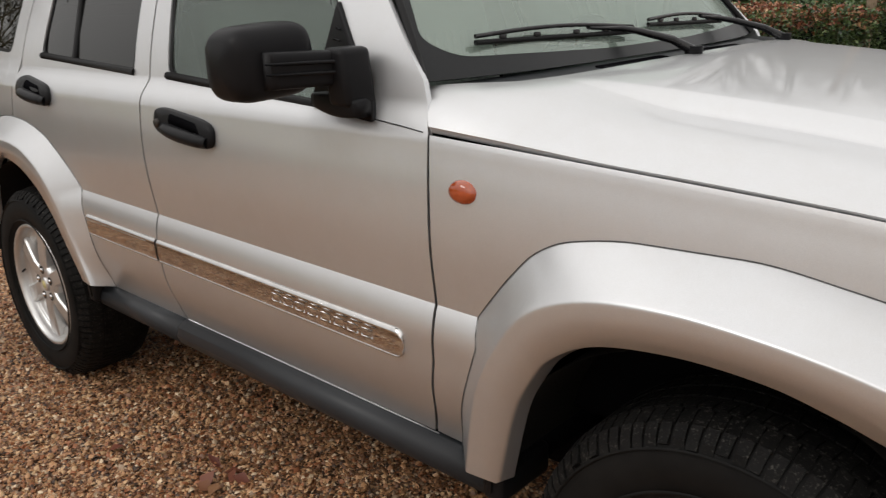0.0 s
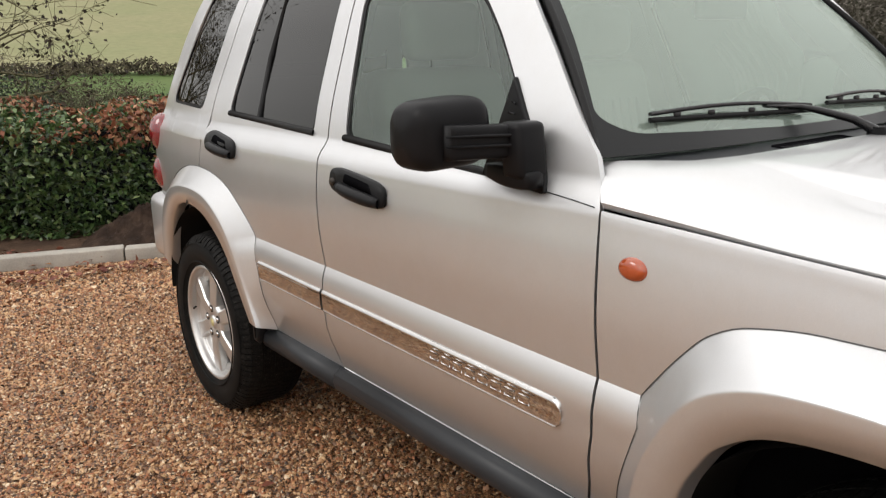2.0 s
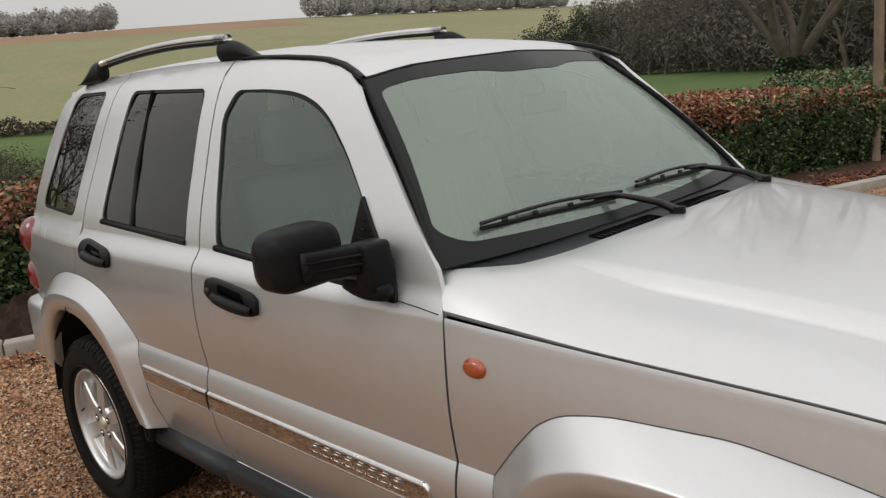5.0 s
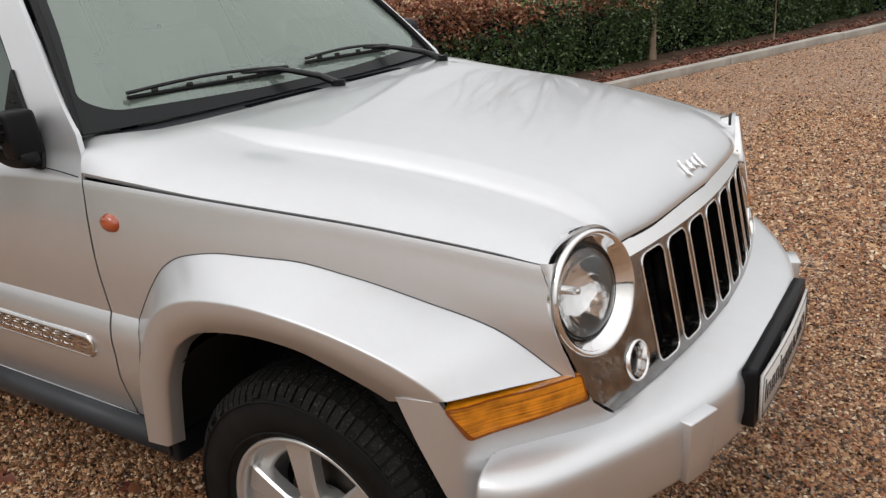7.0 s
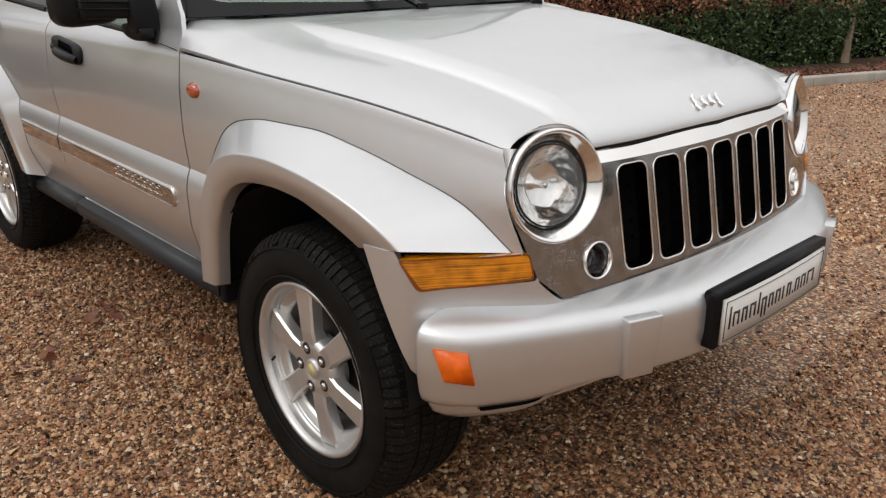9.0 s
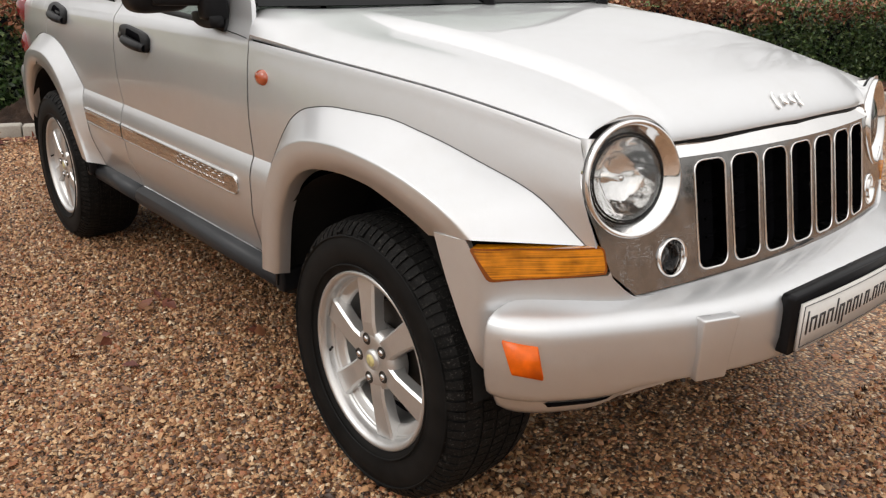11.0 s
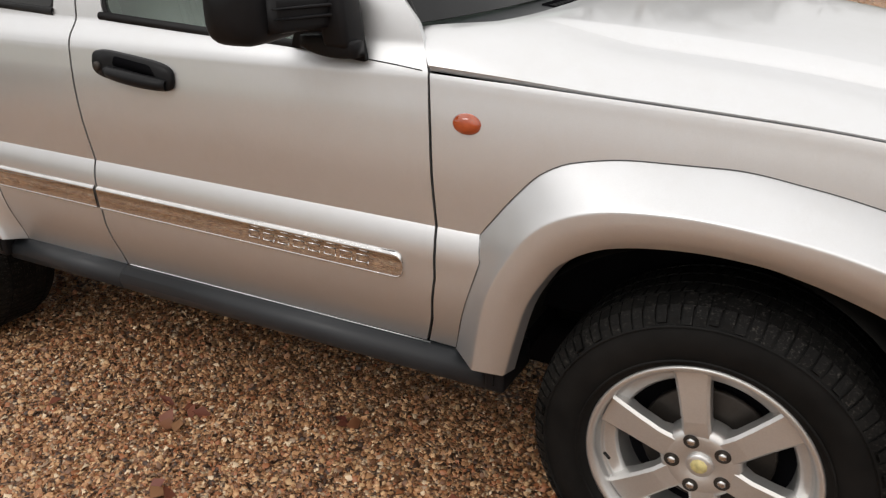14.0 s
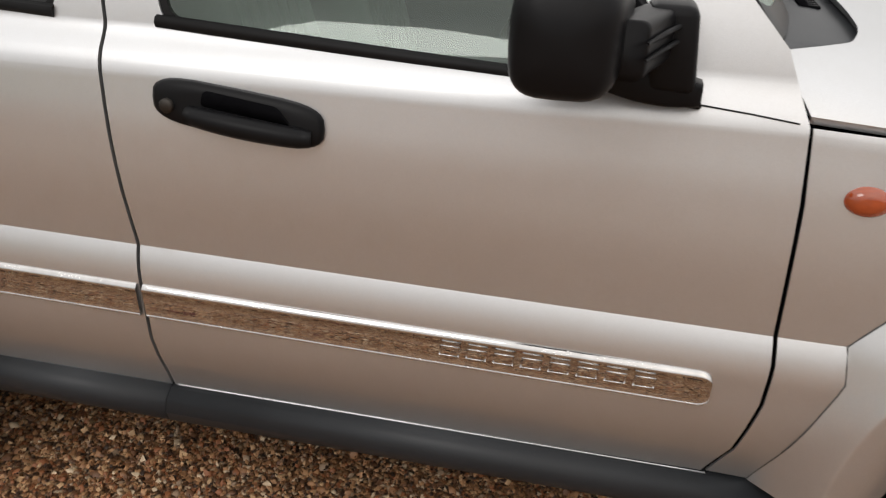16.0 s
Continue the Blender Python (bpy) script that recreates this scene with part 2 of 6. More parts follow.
PAINT = paint_material()
CHROME = surface("chrome", (0.78, 0.77, 0.76), rough=0.07, metal=1.0, var=0.04, bump=0.02)
CHROME_WET = beaded_chrome()
# darker copy of the chrome: the shade inside the slots is in its colour
CHROME_SHADED = surface("slot_chrome", (0.42, 0.41, 0.40), rough=0.12, metal=1.0, var=0.05, bump=0.02)
STRIP = beaded_chrome("polished_strip", 0.56, 0.66, 0.03, 0.35)
CHROME_DULL = surface("satin_chrome", (0.62, 0.61, 0.60), rough=0.22, metal=1.0, var=0.08, bump=0.05)
ALLOY = surface("painted_alloy", (0.60, 0.595, 0.585), rough=0.36, metal=0.8, var=0.10, grain=260, bump=0.12, depth=0.0006, coat=0.25)
PLASTIC = surface("black_plastic", (0.008, 0.008, 0.009), rough=0.40, var=0.25, grain=700, bump=0.12, depth=0.0004, spec=0.13)
PLASTIC_GREY = surface("sill_plastic", (0.020, 0.022, 0.025), rough=0.40, spec=0.30, var=0.2, scale=4, grain=400, bump=0.3, depth=0.0006)
GLOSS_BLACK = surface("gloss_black", (0.009, 0.009, 0.010), rough=0.22, spec=0.35, var=0.2, bump=0.02)
RUBBER = rubber_material()
TREAD = rubber_material("tyre_tread", True)
SEAL = surface("rubber_seal", (0.007, 0.007, 0.0075), rough=0.55, spec=0.2, var=0.2, bump=0.1)
SEAM = surface("grey_gasket", (0.07, 0.07, 0.07), rough=0.6, var=0.2, bump=0.1)
# near-black that puts the shade of gaps and hollows into the colour
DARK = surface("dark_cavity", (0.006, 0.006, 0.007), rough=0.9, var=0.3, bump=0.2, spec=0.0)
LINER = surface("arch_liner", (0.012, 0.0115, 0.011), rough=0.85, spec=0.15, var=0.35, scale=9, bump=0.4, depth=0.002)
REFLECT = surface("lamp_reflector", (0.95, 0.95, 0.94), rough=0.12, metal=0.97, var=0.03, scale=22, grain=17, bump=1.0, depth=0.008)
STEEL = surface("brake_steel", (0.045, 0.039, 0.034), rough=0.5, metal=0.6, var=0.25, bump=0.2)
AMBER = lens_material("amber_lens", (0.58, 0.20, 0.006), flutes=True)
AMBER_DARK = lens_material("amber_lens_border", (0.26, 0.062, 0.004))
ORANGE = lens_material("orange_lens", (0.82, 0.135, 0.004), 0.3)
REPEAT = lens_material("repeater_lens", (0.42, 0.07, 0.014))
RED = lens_material("red_lens", (0.20, 0.008, 0.014))
SCREEN_GLASS = glass_material("windscreen_glass", (0.47, 0.59, 0.52), 2.05, 0.05, sky_haze=0.21)
DOOR_GLASS = glass_material("door_glass", (0.66, 0.82, 0.72), 1.9, sky_haze=0.03)
DARK_GLASS = glass_material("privacy_glass", (0.035, 0.036, 0.037), 1.6, sheen=(0.97, 0.97, 0.96))
LENS_GLASS = glass_material("headlamp_glass", (0.9, 0.9, 0.9), 1.5, 0.015, sheen=(1, 1, 1))
FRIT = surface("black_frit", (0.010, 0.011, 0.012), rough=0.3, var=0.2, bump=0.05, spec=0.22)
LEATHER = surface("grey_leather", (0.27, 0.28, 0.27), rough=0.55, var=0.12, scale=8, grain=220, bump=0.0, depth=0.001)
TRIM_IN = surface("cabin_trim", (0.14, 0.145, 0.145), rough=0.7, var=0.15, grain=300, bump=0.0)
LINING = surface("roof_lining", (0.42, 0.42, 0.40), rough=0.9, var=0.08, grain=300, bump=0.0)
PLATE = surface("plate_white", (0.62, 0.60, 0.57), rough=0.35, var=0.08, bump=0.05)
INK = surface("plate_ink", (0.015, 0.015, 0.016), rough=0.4, var=0.1, bump=0.0)
BADGE_GOLD = surface("faded_cap_badge", (0.55, 0.48, 0.22), rough=0.4, var=0.3, scale=60, bump=0.1)
GRAVEL = gravel_material()
STONES = gravel_material(True)
CONCRETE = surface("kerb_concrete", (0.35, 0.325, 0.285), rough=0.85, var=0.25, scale=5, grain=90, bump=0.6, depth=0.004)
SOIL = land_material("damp_soil", (0.25, (0.045, 0.028, 0.02)), (0.5, (0.09, 0.055, 0.036)), (0.75, (0.16, 0.10, 0.065)), scale=3.0, fine=30.0)
DUG_SOIL = land_material("dug_soil", (0.25, (0.018, 0.012, 0.009)), (0.5, (0.045, 0.028, 0.02)), (0.75, (0.085, 0.055, 0.038)), scale=9.0, fine=55.0)
GRASS = land_material("meadow_grass", (0.25, (0.062, 0.10, 0.028)), (0.5, (0.085, 0.135, 0.038)), (0.75, (0.125, 0.165, 0.06)), scale=0.03, fine=1.2)
FIELD = land_material("winter_field", (0.25, (0.205, 0.225, 0.105)), (0.5, (0.245, 0.24, 0.125)), (0.75, (0.285, 0.26, 0.15)), scale=0.012, fine=0.4)
PLOUGH = land_material("ploughed_field", (0.25, (0.26, 0.17, 0.10)), (0.75, (0.33, 0.22, 0.14)), scale=0.02, fine=0.6)
BARK = surface("grey_bark", (0.085, 0.07, 0.05), rough=0.9, var=0.4, scale=4, grain=60, bump=0.7, depth=0.01)
TWIG = surface("mossy_twig", (0.12, 0.105, 0.055), rough=0.9, var=0.35, scale=3, grain=60, bump=0.4, depth=0.003)
IVY = leaf_material("ivy_leaves", (0.0, (0.012, 0.026, 0.008)), (0.5, (0.028, 0.055, 0.016)), (1.0, (0.05, 0.085, 0.025)))
LAUREL = leaf_material("laurel_leaves", (0.0, (0.020, 0.046, 0.014)), (0.45, (0.056, 0.108, 0.030)), (0.8, (0.105, 0.172, 0.052)), (1.0, (0.23, 0.28, 0.12)), rough=0.35)
COPPER = leaf_material("copper_leaves", (0.0, (0.11, 0.036, 0.020)), (0.4, (0.25, 0.082, 0.042)), (0.75, (0.38, 0.155, 0.080)), (1.0, (0.55, 0.31, 0.18)), rough=0.6)
DEAD_LEAF = leaf_material("dead_leaves", (0.0, (0.12, 0.028, 0.018)), (0.6, (0.20, 0.06, 0.03)), (1.0, (0.28, 0.14, 0.06)), rough=0.6)
STRAW = leaf_material("bleached_leaves", (0.0, (0.30, 0.13, 0.06)), (0.6, (0.44, 0.24, 0.12)), (1.0, (0.58, 0.38, 0.22)), rough=0.6)
POD = leaf_material("seed_pods", (0.0, (0.018, 0.014, 0.010)), (1.0, (0.06, 0.04, 0.025)), rough=0.8)
SCRUB = leaf_material("bare_scrub", (0.0, (0.05, 0.042, 0.028)), (0.5, (0.085, 0.07, 0.045)), (1.0, (0.13, 0.105, 0.065)), rough=0.9)
WOOD = leaf_material("winter_wood", (0.0, (0.125, 0.108, 0.092)), (0.5, (0.145, 0.127, 0.108)), (1.0, (0.17, 0.150, 0.128)), rough=0.9)
EVERGREEN = leaf_material("dark_evergreen", (0.0, (0.02, 0.03, 0.018)), (1.0, (0.05, 0.065, 0.035)), rough=0.8)
# pale greys: the haze of distance is mixed into the leaf colour
HAZED_WOOD = leaf_material("far_wood", (0.0, (0.47, 0.455, 0.455)), (0.5, (0.51, 0.49, 0.485)), (1.0, (0.55, 0.53, 0.515)), rough=0.9)
TIMBER = surface("weathered_post", (0.20, 0.15, 0.10), rough=0.85, var=0.3, scale=5, grain=80, bump=0.5, depth=0.004)

# ---- geometry helpers ----


def curve(*pts):
    """A smooth function through (x, y) knots that does not overshoot; straight beyond its ends."""
    pts = sorted(pts)
    xs, ys = [p[0] for p in pts], [p[1] for p in pts]
    n = len(xs)
    d = [(ys[i + 1] - ys[i]) / (xs[i + 1] - xs[i]) for i in range(n - 1)]
    m = [d[0]] + [0 if d[i - 1] * d[i] <= 0 else 2 * d[i - 1] * d[i] / (d[i - 1] + d[i]) for i in range(1, n - 1)] + [d[-1]]

    def f(x):
        if x <= xs[0]:
            return ys[0] + m[0] * (x - xs[0])
        if x >= xs[-1]:
            return ys[-1] + m[-1] * (x - xs[-1])
        i = 0
        while x > xs[i + 1]:
            i += 1
        h = xs[i + 1] - xs[i]
        t = (x - xs[i]) / h
        return ((1 + 2 * t) * (1 - t) ** 2 * ys[i] + t * (1 - t) ** 2 * h * m[i]
                + t * t * (3 - 2 * t) * ys[i + 1] + t * t * (t - 1) * h * m[i + 1])
    return f


def ease(a, b, x):
    t = min(1.0, max(0.0, (x - a) / (b - a)))
    return t * t * (3 - 2 * t)


def spline(pts, s):
    """A point on the Catmull-Rom curve through pts; s runs from 0 to 1."""
    n = len(pts) - 1
    x = min(max(s, 0.0), 1.0) * n
    i = min(int(x), n - 1)
    t = x - i
    p = [Vector(pts[min(max(i + k, 0), n)]) for k in (-1, 0, 1, 2)]
    return 0.5 * (2 * p[1] + (p[2] - p[0]) * t + (2 * p[0] - 5 * p[1] + 4 * p[2] - p[3]) * t * t + (3 * p[1] - p[0] - 3 * p[2] + p[3]) * t ** 3)


def fillet(pts, radius, n=5):
    """A closed polygon with its corners rounded."""
    out, k = [], len(pts)
    for i in range(k):
        a, b, c = (Vector(pts[(i + j) % k]) for j in (-1, 0, 1))
        u, v = a - b, c - b
        r = min(radius, 0.45 * u.length, 0.45 * v.length)
        p, q = b + u.normalized() * r, b + v.normalized() * r
        for j in range(n + 1):
            t = j / n
            out.append(tuple((1 - t) ** 2 * p + 2 * t * (1 - t) * b + t * t * q))
    return out


def circle(cx, cy, rx, ry=None, n=32):
    return [(cx + rx * math.cos(2 * math.pi * i / n), cy + (ry or rx) * math.sin(2 * math.pi * i / n)) for i in range(n)]


def mesh_of(name, verts, faces, normals=None, smooth=True):
    me = bpy.data.meshes.new(name)
    me.from_pydata([tuple(v) for v in verts], [], faces)
    me.polygons.foreach_set("use_smooth", [smooth] * len(me.polygons))
    if normals:
        me.normals_split_custom_set([tuple(n) for n in normals])
    me.update()
    return me


def part(name, me, material, parent, label=""):
    """Links a mesh, a bmesh or (verts, faces, normals) as one object under its thing or part."""
    if isinstance(me, bmesh.types.BMesh):
        bm, me = me, bpy.data.meshes.new(name)
        bm.to_mesh(me)
        bm.free()
    elif isinstance(me, tuple):
        me = mesh_of(name, *me)
    ob = new(name, me)
    if material:
        me.materials.clear()
        me.materials.append(material)
    ob.parent = parent
    if parent and parent.type == "MESH":
        ob.matrix_parent_inverse = parent.matrix_world.inverted()
    return tagged(ob, label)


def mirrored(data):
    """The other side's (verts, faces, normals)."""
    verts, faces, normals = data if len(data) == 3 else (*data, None)
    flip = [tuple(reversed(f)) for f in faces]
    out = None
    if normals:
        out, k = [], 0
        for f in faces:
            out += [(n[0], -n[1], n[2]) for n in reversed(normals[k:k + len(f)])]
            k += len(f)
    return [(v[0], -v[1], v[2]) for v in verts], flip, out


def both(name, data, material, parent, label=""):
    """The right-hand part and its mirror image."""
    return part(name, data, material, parent, label), part(name, mirrored(data), material, parent, label)


def sheet(outline, surf, holes=(), du=0.05, dv=0.05, cu=(), cv=(), depth=0.014):
    """A panel: the polygon (with holes) in u, v laid on the surface surf(u, v), with a turned-in flange along its edges."""
    bm = bmesh.new()
    for loop in (outline, *holes):
        vs = [bm.verts.new((u, v, 0)) for u, v in loop]
        for i in range(len(vs)):
            bm.edges.new((vs[i - 1], vs[i]))
    bmesh.ops.triangle_fill(bm, use_beauty=True, edges=bm.edges[:])
    us, vv = [p[0] for p in outline], [p[1] for p in outline]
    for axis, lo, hi, step, extra in ((0, min(us), max(us), du, cu), (1, min(vv), max(vv), dv, cv)):
        k = int((hi - lo) / step)
        for c in sorted(set([lo + (hi - lo) * (i + 1) / (k + 1) for i in range(k)] + list(extra))):
            if lo < c < hi:
                co, no = [0, 0, 0], [0, 0, 0]
                co[axis], no[axis] = c, 1
                bmesh.ops.bisect_plane(bm, geom=bm.verts[:] + bm.edges[:] + bm.faces[:], dist=1e-5, plane_co=co, plane_no=no)
    bm.verts.index_update()
    flat = [(v.co.x, v.co.y) for v in bm.verts]
    verts = [Vector(surf(*p)) for p in flat]
    faces, normals = [], []

    def normal(u, v):
        e = 0.0007
        n = (Vector(surf(u + e, v)) - Vector(surf(u - e, v))).cross(Vector(surf(u, v + e)) - Vector(surf(u, v - e)))
        return n.normalized()
    for f in bm.faces:
        idx = [v.index for v in f.verts]
        area = sum(flat[idx[i - 1]][0] * flat[idx[i]][1] - flat[idx[i]][0] * flat[idx[i - 1]][1] for i in range(len(idx)))
        if abs(area) < 1e-9:
            continue
        if area < 0:
            idx.reverse()
        cx, cy = sum(flat[i][0] for i in idx) / len(idx), sum(flat[i][1] for i in idx) / len(idx)
        faces.append(tuple(idx))
        for i in idx:
            u, v = flat[i]
            dx, dy = cx - u, cy - v
            far = math.hypot(dx, dy)
            k = min(0.003, far * 0.3) / far if far > 0 else 0
            normals.append(normal(u + dx * k, v + dy * k))
    bm.free()
    if depth:
        seen = {}
        for f in faces:
            for i in range(len(f)):
                a, b = f[i - 1], f[i]
                seen[(a, b)] = seen.get((a, b), 0) + 1
        for (a, b) in list(seen):
            if (b, a) in seen:
                continue
            pa, pb = verts[a], verts[b]
            qa, qb = pa - normal(*flat[a]) * depth, pb - normal(*flat[b]) * depth
            k = len(verts)
            verts += [pb, pa, qa, qb]
            faces.append((k, k + 1, k + 2, k + 3))
            n = (pa - pb).cross(qb - pb)
            n = n.normalized() if n.length > 1e-12 else Vector((0, 0, 1))
            normals += [n] * 4
    return verts, faces, normals


def loft(f, nu, nv, close_v=False):
    """A grid of f(s, t), s and t from 0 to 1."""
    verts = [Vector(f(i / nu, j / nv)) for i in range(nu + 1) for j in range(nv if close_v else nv + 1)]
    w = nv if close_v else nv + 1
    faces = [(i * w + j, (i + 1) * w + j, (i + 1) * w + (j + 1) % w, i * w + (j + 1) % w) for i in range(nu) for j in range(nv)]
    return verts, faces, None


def capped(data, w):
    """Closes both ends of a tube-like loft with w points round."""
    verts, faces, n = data
    return verts, faces + [tuple(range(w)), tuple(reversed(range(len(verts) - w, len(verts))))], n


def tube(points, radii, sides=8, flat=1.0, caps=True):
    """A tube along points; flat squashes it against z."""
    pts = [Vector(p) for p in points]
    verts, faces = [], []
    for i, p in enumerate(pts):
        t = (pts[min(i + 1, len(pts) - 1)] - pts[max(i - 1, 0)]).normalized()
        a = t.cross(Vector((0, 0, 1)))
        a = a.normalized() if a.length > 1e-4 else Vector((1, 0, 0))
        b = a.cross(t)
        r = radii[i] if isinstance(radii, (list, tuple)) else radii
        verts += [p + r * (math.cos(2 * math.pi * k / sides) * a + flat * math.sin(2 * math.pi * k / sides) * b) for k in range(sides)]
    for i in range(len(pts) - 1):
        faces += [(i * sides + k, i * sides + (k + 1) % sides, (i + 1) * sides + (k + 1) % sides, (i + 1) * sides + k) for k in range(sides)]
    data = verts, faces, None
    return capped(data, sides) if caps else data


def lathe(profile, n=64, centre=(0, 0, 0)):
    """Turns (radius, y) pairs about the y axis through the centre; the first radius may be 0."""
    cx, cy, cz = centre
    verts = [(cx + r * math.sin(2 * math.pi * k / n), cy + y, cz + r * math.cos(2 * math.pi * k / n)) for r, y in profile for k in range(n)]
    faces = [(i * n + k, i * n + (k + 1) % n, (i + 1) * n + (k + 1) % n, (i + 1) * n + k) for i in range(len(profile) - 1) for k in range(n)]
    return verts, faces, None


def block(x0, x1, y0, y1, z0, z1, bevel=0.01, segments=2, shape=None):
    """A bevelled box as a bmesh; shape moves its corners first."""
    bm = bmesh.new()
    bmesh.ops.create_cube(bm, size=1.0)
    for v in bm.verts:
        v.co = Vector((x0 + (v.co.x + 0.5) * (x1 - x0), y0 + (v.co.y + 0.5) * (y1 - y0), z0 + (v.co.z + 0.5) * (z1 - z0)))
        if shape:
            v.co = Vector(shape(v.co))
    if bevel:
        bmesh.ops.bevel(bm, geom=bm.verts[:] + bm.edges[:], offset=bevel, segments=segments, profile=0.5, affect="EDGES", clamp_overlap=True)
    for f in bm.faces:
        f.smooth = True
    return bm


def joined(*datas):
    verts, faces = [], []
    for d in datas:
        k = len(verts)
        verts += [tuple(v) for v in d[0]]
        faces += [tuple(i + k for i in f) for f in d[1]]
    return verts, faces, None


def prism(outline, surf, back):
    """A thick plate: an outline in u, v on the surface surf, carried back by the vector back."""
    n = len(outline)
    front = [Vector(surf(u, v)) for u, v in outline]
    rear = [p + Vector(back) for p in front]
    faces = [tuple(range(n)), tuple(reversed(range(n, 2 * n)))] + [((i + 1) % n, i, n + i, n + (i + 1) % n) for i in range(n)]
    return front + rear, faces, None

# ---- the car: x forward from the front axle, y to its left, z up ----
car = new("car")
tagged(car, "silver off-road estate car with black mirrors and chrome grille", "car")

HALF = curve((0.30, 0.75), (0.45, 0.799), (0.58, 0.829), (0.70, 0.835), (0.79, 0.8395), (0.90, 0.844), (1.0, 0.838), (1.09, 0.825),
             (1.165, 0.815), (1.44, 0.722), (1.61, 0.650), (1.69, 0.602), (1.735, 0.552))
HOOD_LINE = curve((-0.64, 1.112), (-0.23, 1.088), (0.09, 1.059), (0.29, 1.029), (0.463, 0.994), (0.6, 0.962))


def lifted(x, z):
    """The height on the door's section that belongs to z on the wing, whose shoulder falls with the bonnet's edge."""
    w = z
    if x > -0.64:
        for _ in range(5):
            w = z + (1.112 - HOOD_LINE(x)) * ease(0.78, 1.11, w)
    return w


def ledge_z(x):
    """The height of the crease along the doors, which falls slightly towards the front."""
    return 0.785 - 0.0112 * (min(-0.45, max(-2.4, x)) + 1.149)


def levelled(x, z):
    """The height on a level crease that belongs to z, so that panels can be cut along the crease."""
    return z + (0.785 - ledge_z(x)) * ease(0.60, 0.69, z) * (1 - ease(0.83, 0.98, z))


def half_width(x, z):
    zz = lifted(x, z)
    w = HALF(zz) - 0.022 * ease(1.095, 1.168, zz)
    w += 0.014 * ease(-0.64, -1.2, x) * ease(0.70, 1.08, z) * (1 - ease(1.12, 1.172, z))
    if x > -0.6:
        w -= 0.148 * ((x + 0.6) / 1.06) ** 2
    if x < -2.3:
        w -= 0.085 * ((-2.3 - x) / 1.06) ** 2
    zc = ledge_z(x)
    if z < zc:
        w += 0.023 * (1 - (1 - min(1.0, (zc - z) / 0.080)) ** 2) * ease(0.46, 0.64, z)
    return w


def side(x, z):
    return (x, -half_width(x, z), z)


def door_side(x, v):
    return side(x, v + (ledge_z(x) - 0.785) * ease(0.60, 0.69, v) * (1 - ease(0.83, 0.98, v)))


def side_in(d):
    return lambda x, z: (x, -half_width(x, z) + d, z)


BELT = (1.16, 1.17, 0.685, 0.70, 0.712, 0.724, 0.736, 0.748, 0.76, 0.772, 0.785, 1.085, 1.10, 1.115, 1.13, 1.145)
ROOF_LINE = curve((-1.05, 1.63), (-1.15, 1.67), (-1.25, 1.692), (-1.57, 1.722), (-1.76, 1.731), (-2.1, 1.745), (-2.44, 1.748), (-2.9, 1.742), (-3.1, 1.72), (-3.25, 1.64))

# doors, quarter panels and wings, with real gaps between them
REAR_GAP = [(-1.682, 0.456), (-1.681, 0.60), (-1.677, 0.70), (-1.682, 0.785), (-1.690, 0.90), (-1.703, 1.10), (-1.709, 1.16), (-1.757, 1.60), (-1.764, 1.728)]
FRONT_GAP = [(-0.664, 0.462), (-0.632, 0.545), (-0.611, 0.66), (-0.609, 0.735), (-0.613, 0.785), (-0.618, 0.88), (-0.623, 1.0), (-0.631, 1.109)]
front_door_outline = FRONT_GAP + [(-0.672, 1.204), (-0.735, 1.271), (-0.86, 1.406), (-1.022, 1.571), (-1.06, 1.617), (-1.125, 1.655), (-1.25, 1.690), (-1.57, 1.720)] + list(reversed(REAR_GAP))
front_window = fillet([(-1.612, 1.170), (-0.80, 1.130), (-0.963, 1.353), (-1.05, 1.452), (-1.122, 1.519), (-1.168, 1.553), (-1.22, 1.581), (-1.285, 1.604), (-1.36, 1.619), (-1.50, 1.631), (-1.655, 1.637), (-1.70, 1.56)], 0.03)
rear_window = fillet([(-2.455, 1.203), (-1.80, 1.172), (-1.850, 1.652), (-2.405, 1.674)], 0.035)
quarter_window = fillet([(-3.235, 1.218), (-2.75, 1.206), (-2.662, 1.685), (-3.03, 1.690)], 0.05)
rear_door_outline = [(x - 0.007, z) for x, z in REAR_GAP] + [(-2.1, 1.742), (-2.44, 1.745), (-2.55, 1.744), (-2.562, 1.69), (-2.59, 1.46), (-2.635, 1.2), (-2.65, 1.0),
                     (-2.65, 0.90), (-2.45, 0.89), (-2.31, 0.83), (-2.22, 0.70), (-2.15, 0.456)]
quarter_outline = [(-2.657, 0.90), (-2.657, 1.0), (-2.642, 1.2), (-2.597, 1.46), (-2.569, 1.69), (-2.557, 1.744), (-2.9, 1.741), (-3.1, 1.72), (-3.22, 1.655), (-3.33, 1.45),
                   (-3.40, 1.2), (-3.43, 1.0), (-3.44, 0.60), (-3.2, 0.60), (-3.1, 0.72), (-3.0, 0.81), (-2.86, 0.88)]
quarter_outline = list(reversed(quarter_outline))
wing_outline = [(-0.53, 0.46), (-0.655, 0.464)] + [(x + 0.007, z) for x, z in FRONT_GAP[1:-1]] + [(-0.626, 1.108), (-0.45, 1.0995), (-0.23, 1.0845), (-0.07, 1.0715), (0.09, 1.0555), (0.29, 1.0255), (0.478, 0.988),
                (0.494, 0.945), (0.501, 0.893), (0.521, 0.83), (0.540, 0.775), (0.40, 0.79), (0.30, 0.85), (0.15, 0.89), (-0.05, 0.91), (-0.25, 0.90), (-0.38, 0.82), (-0.46, 0.70)]

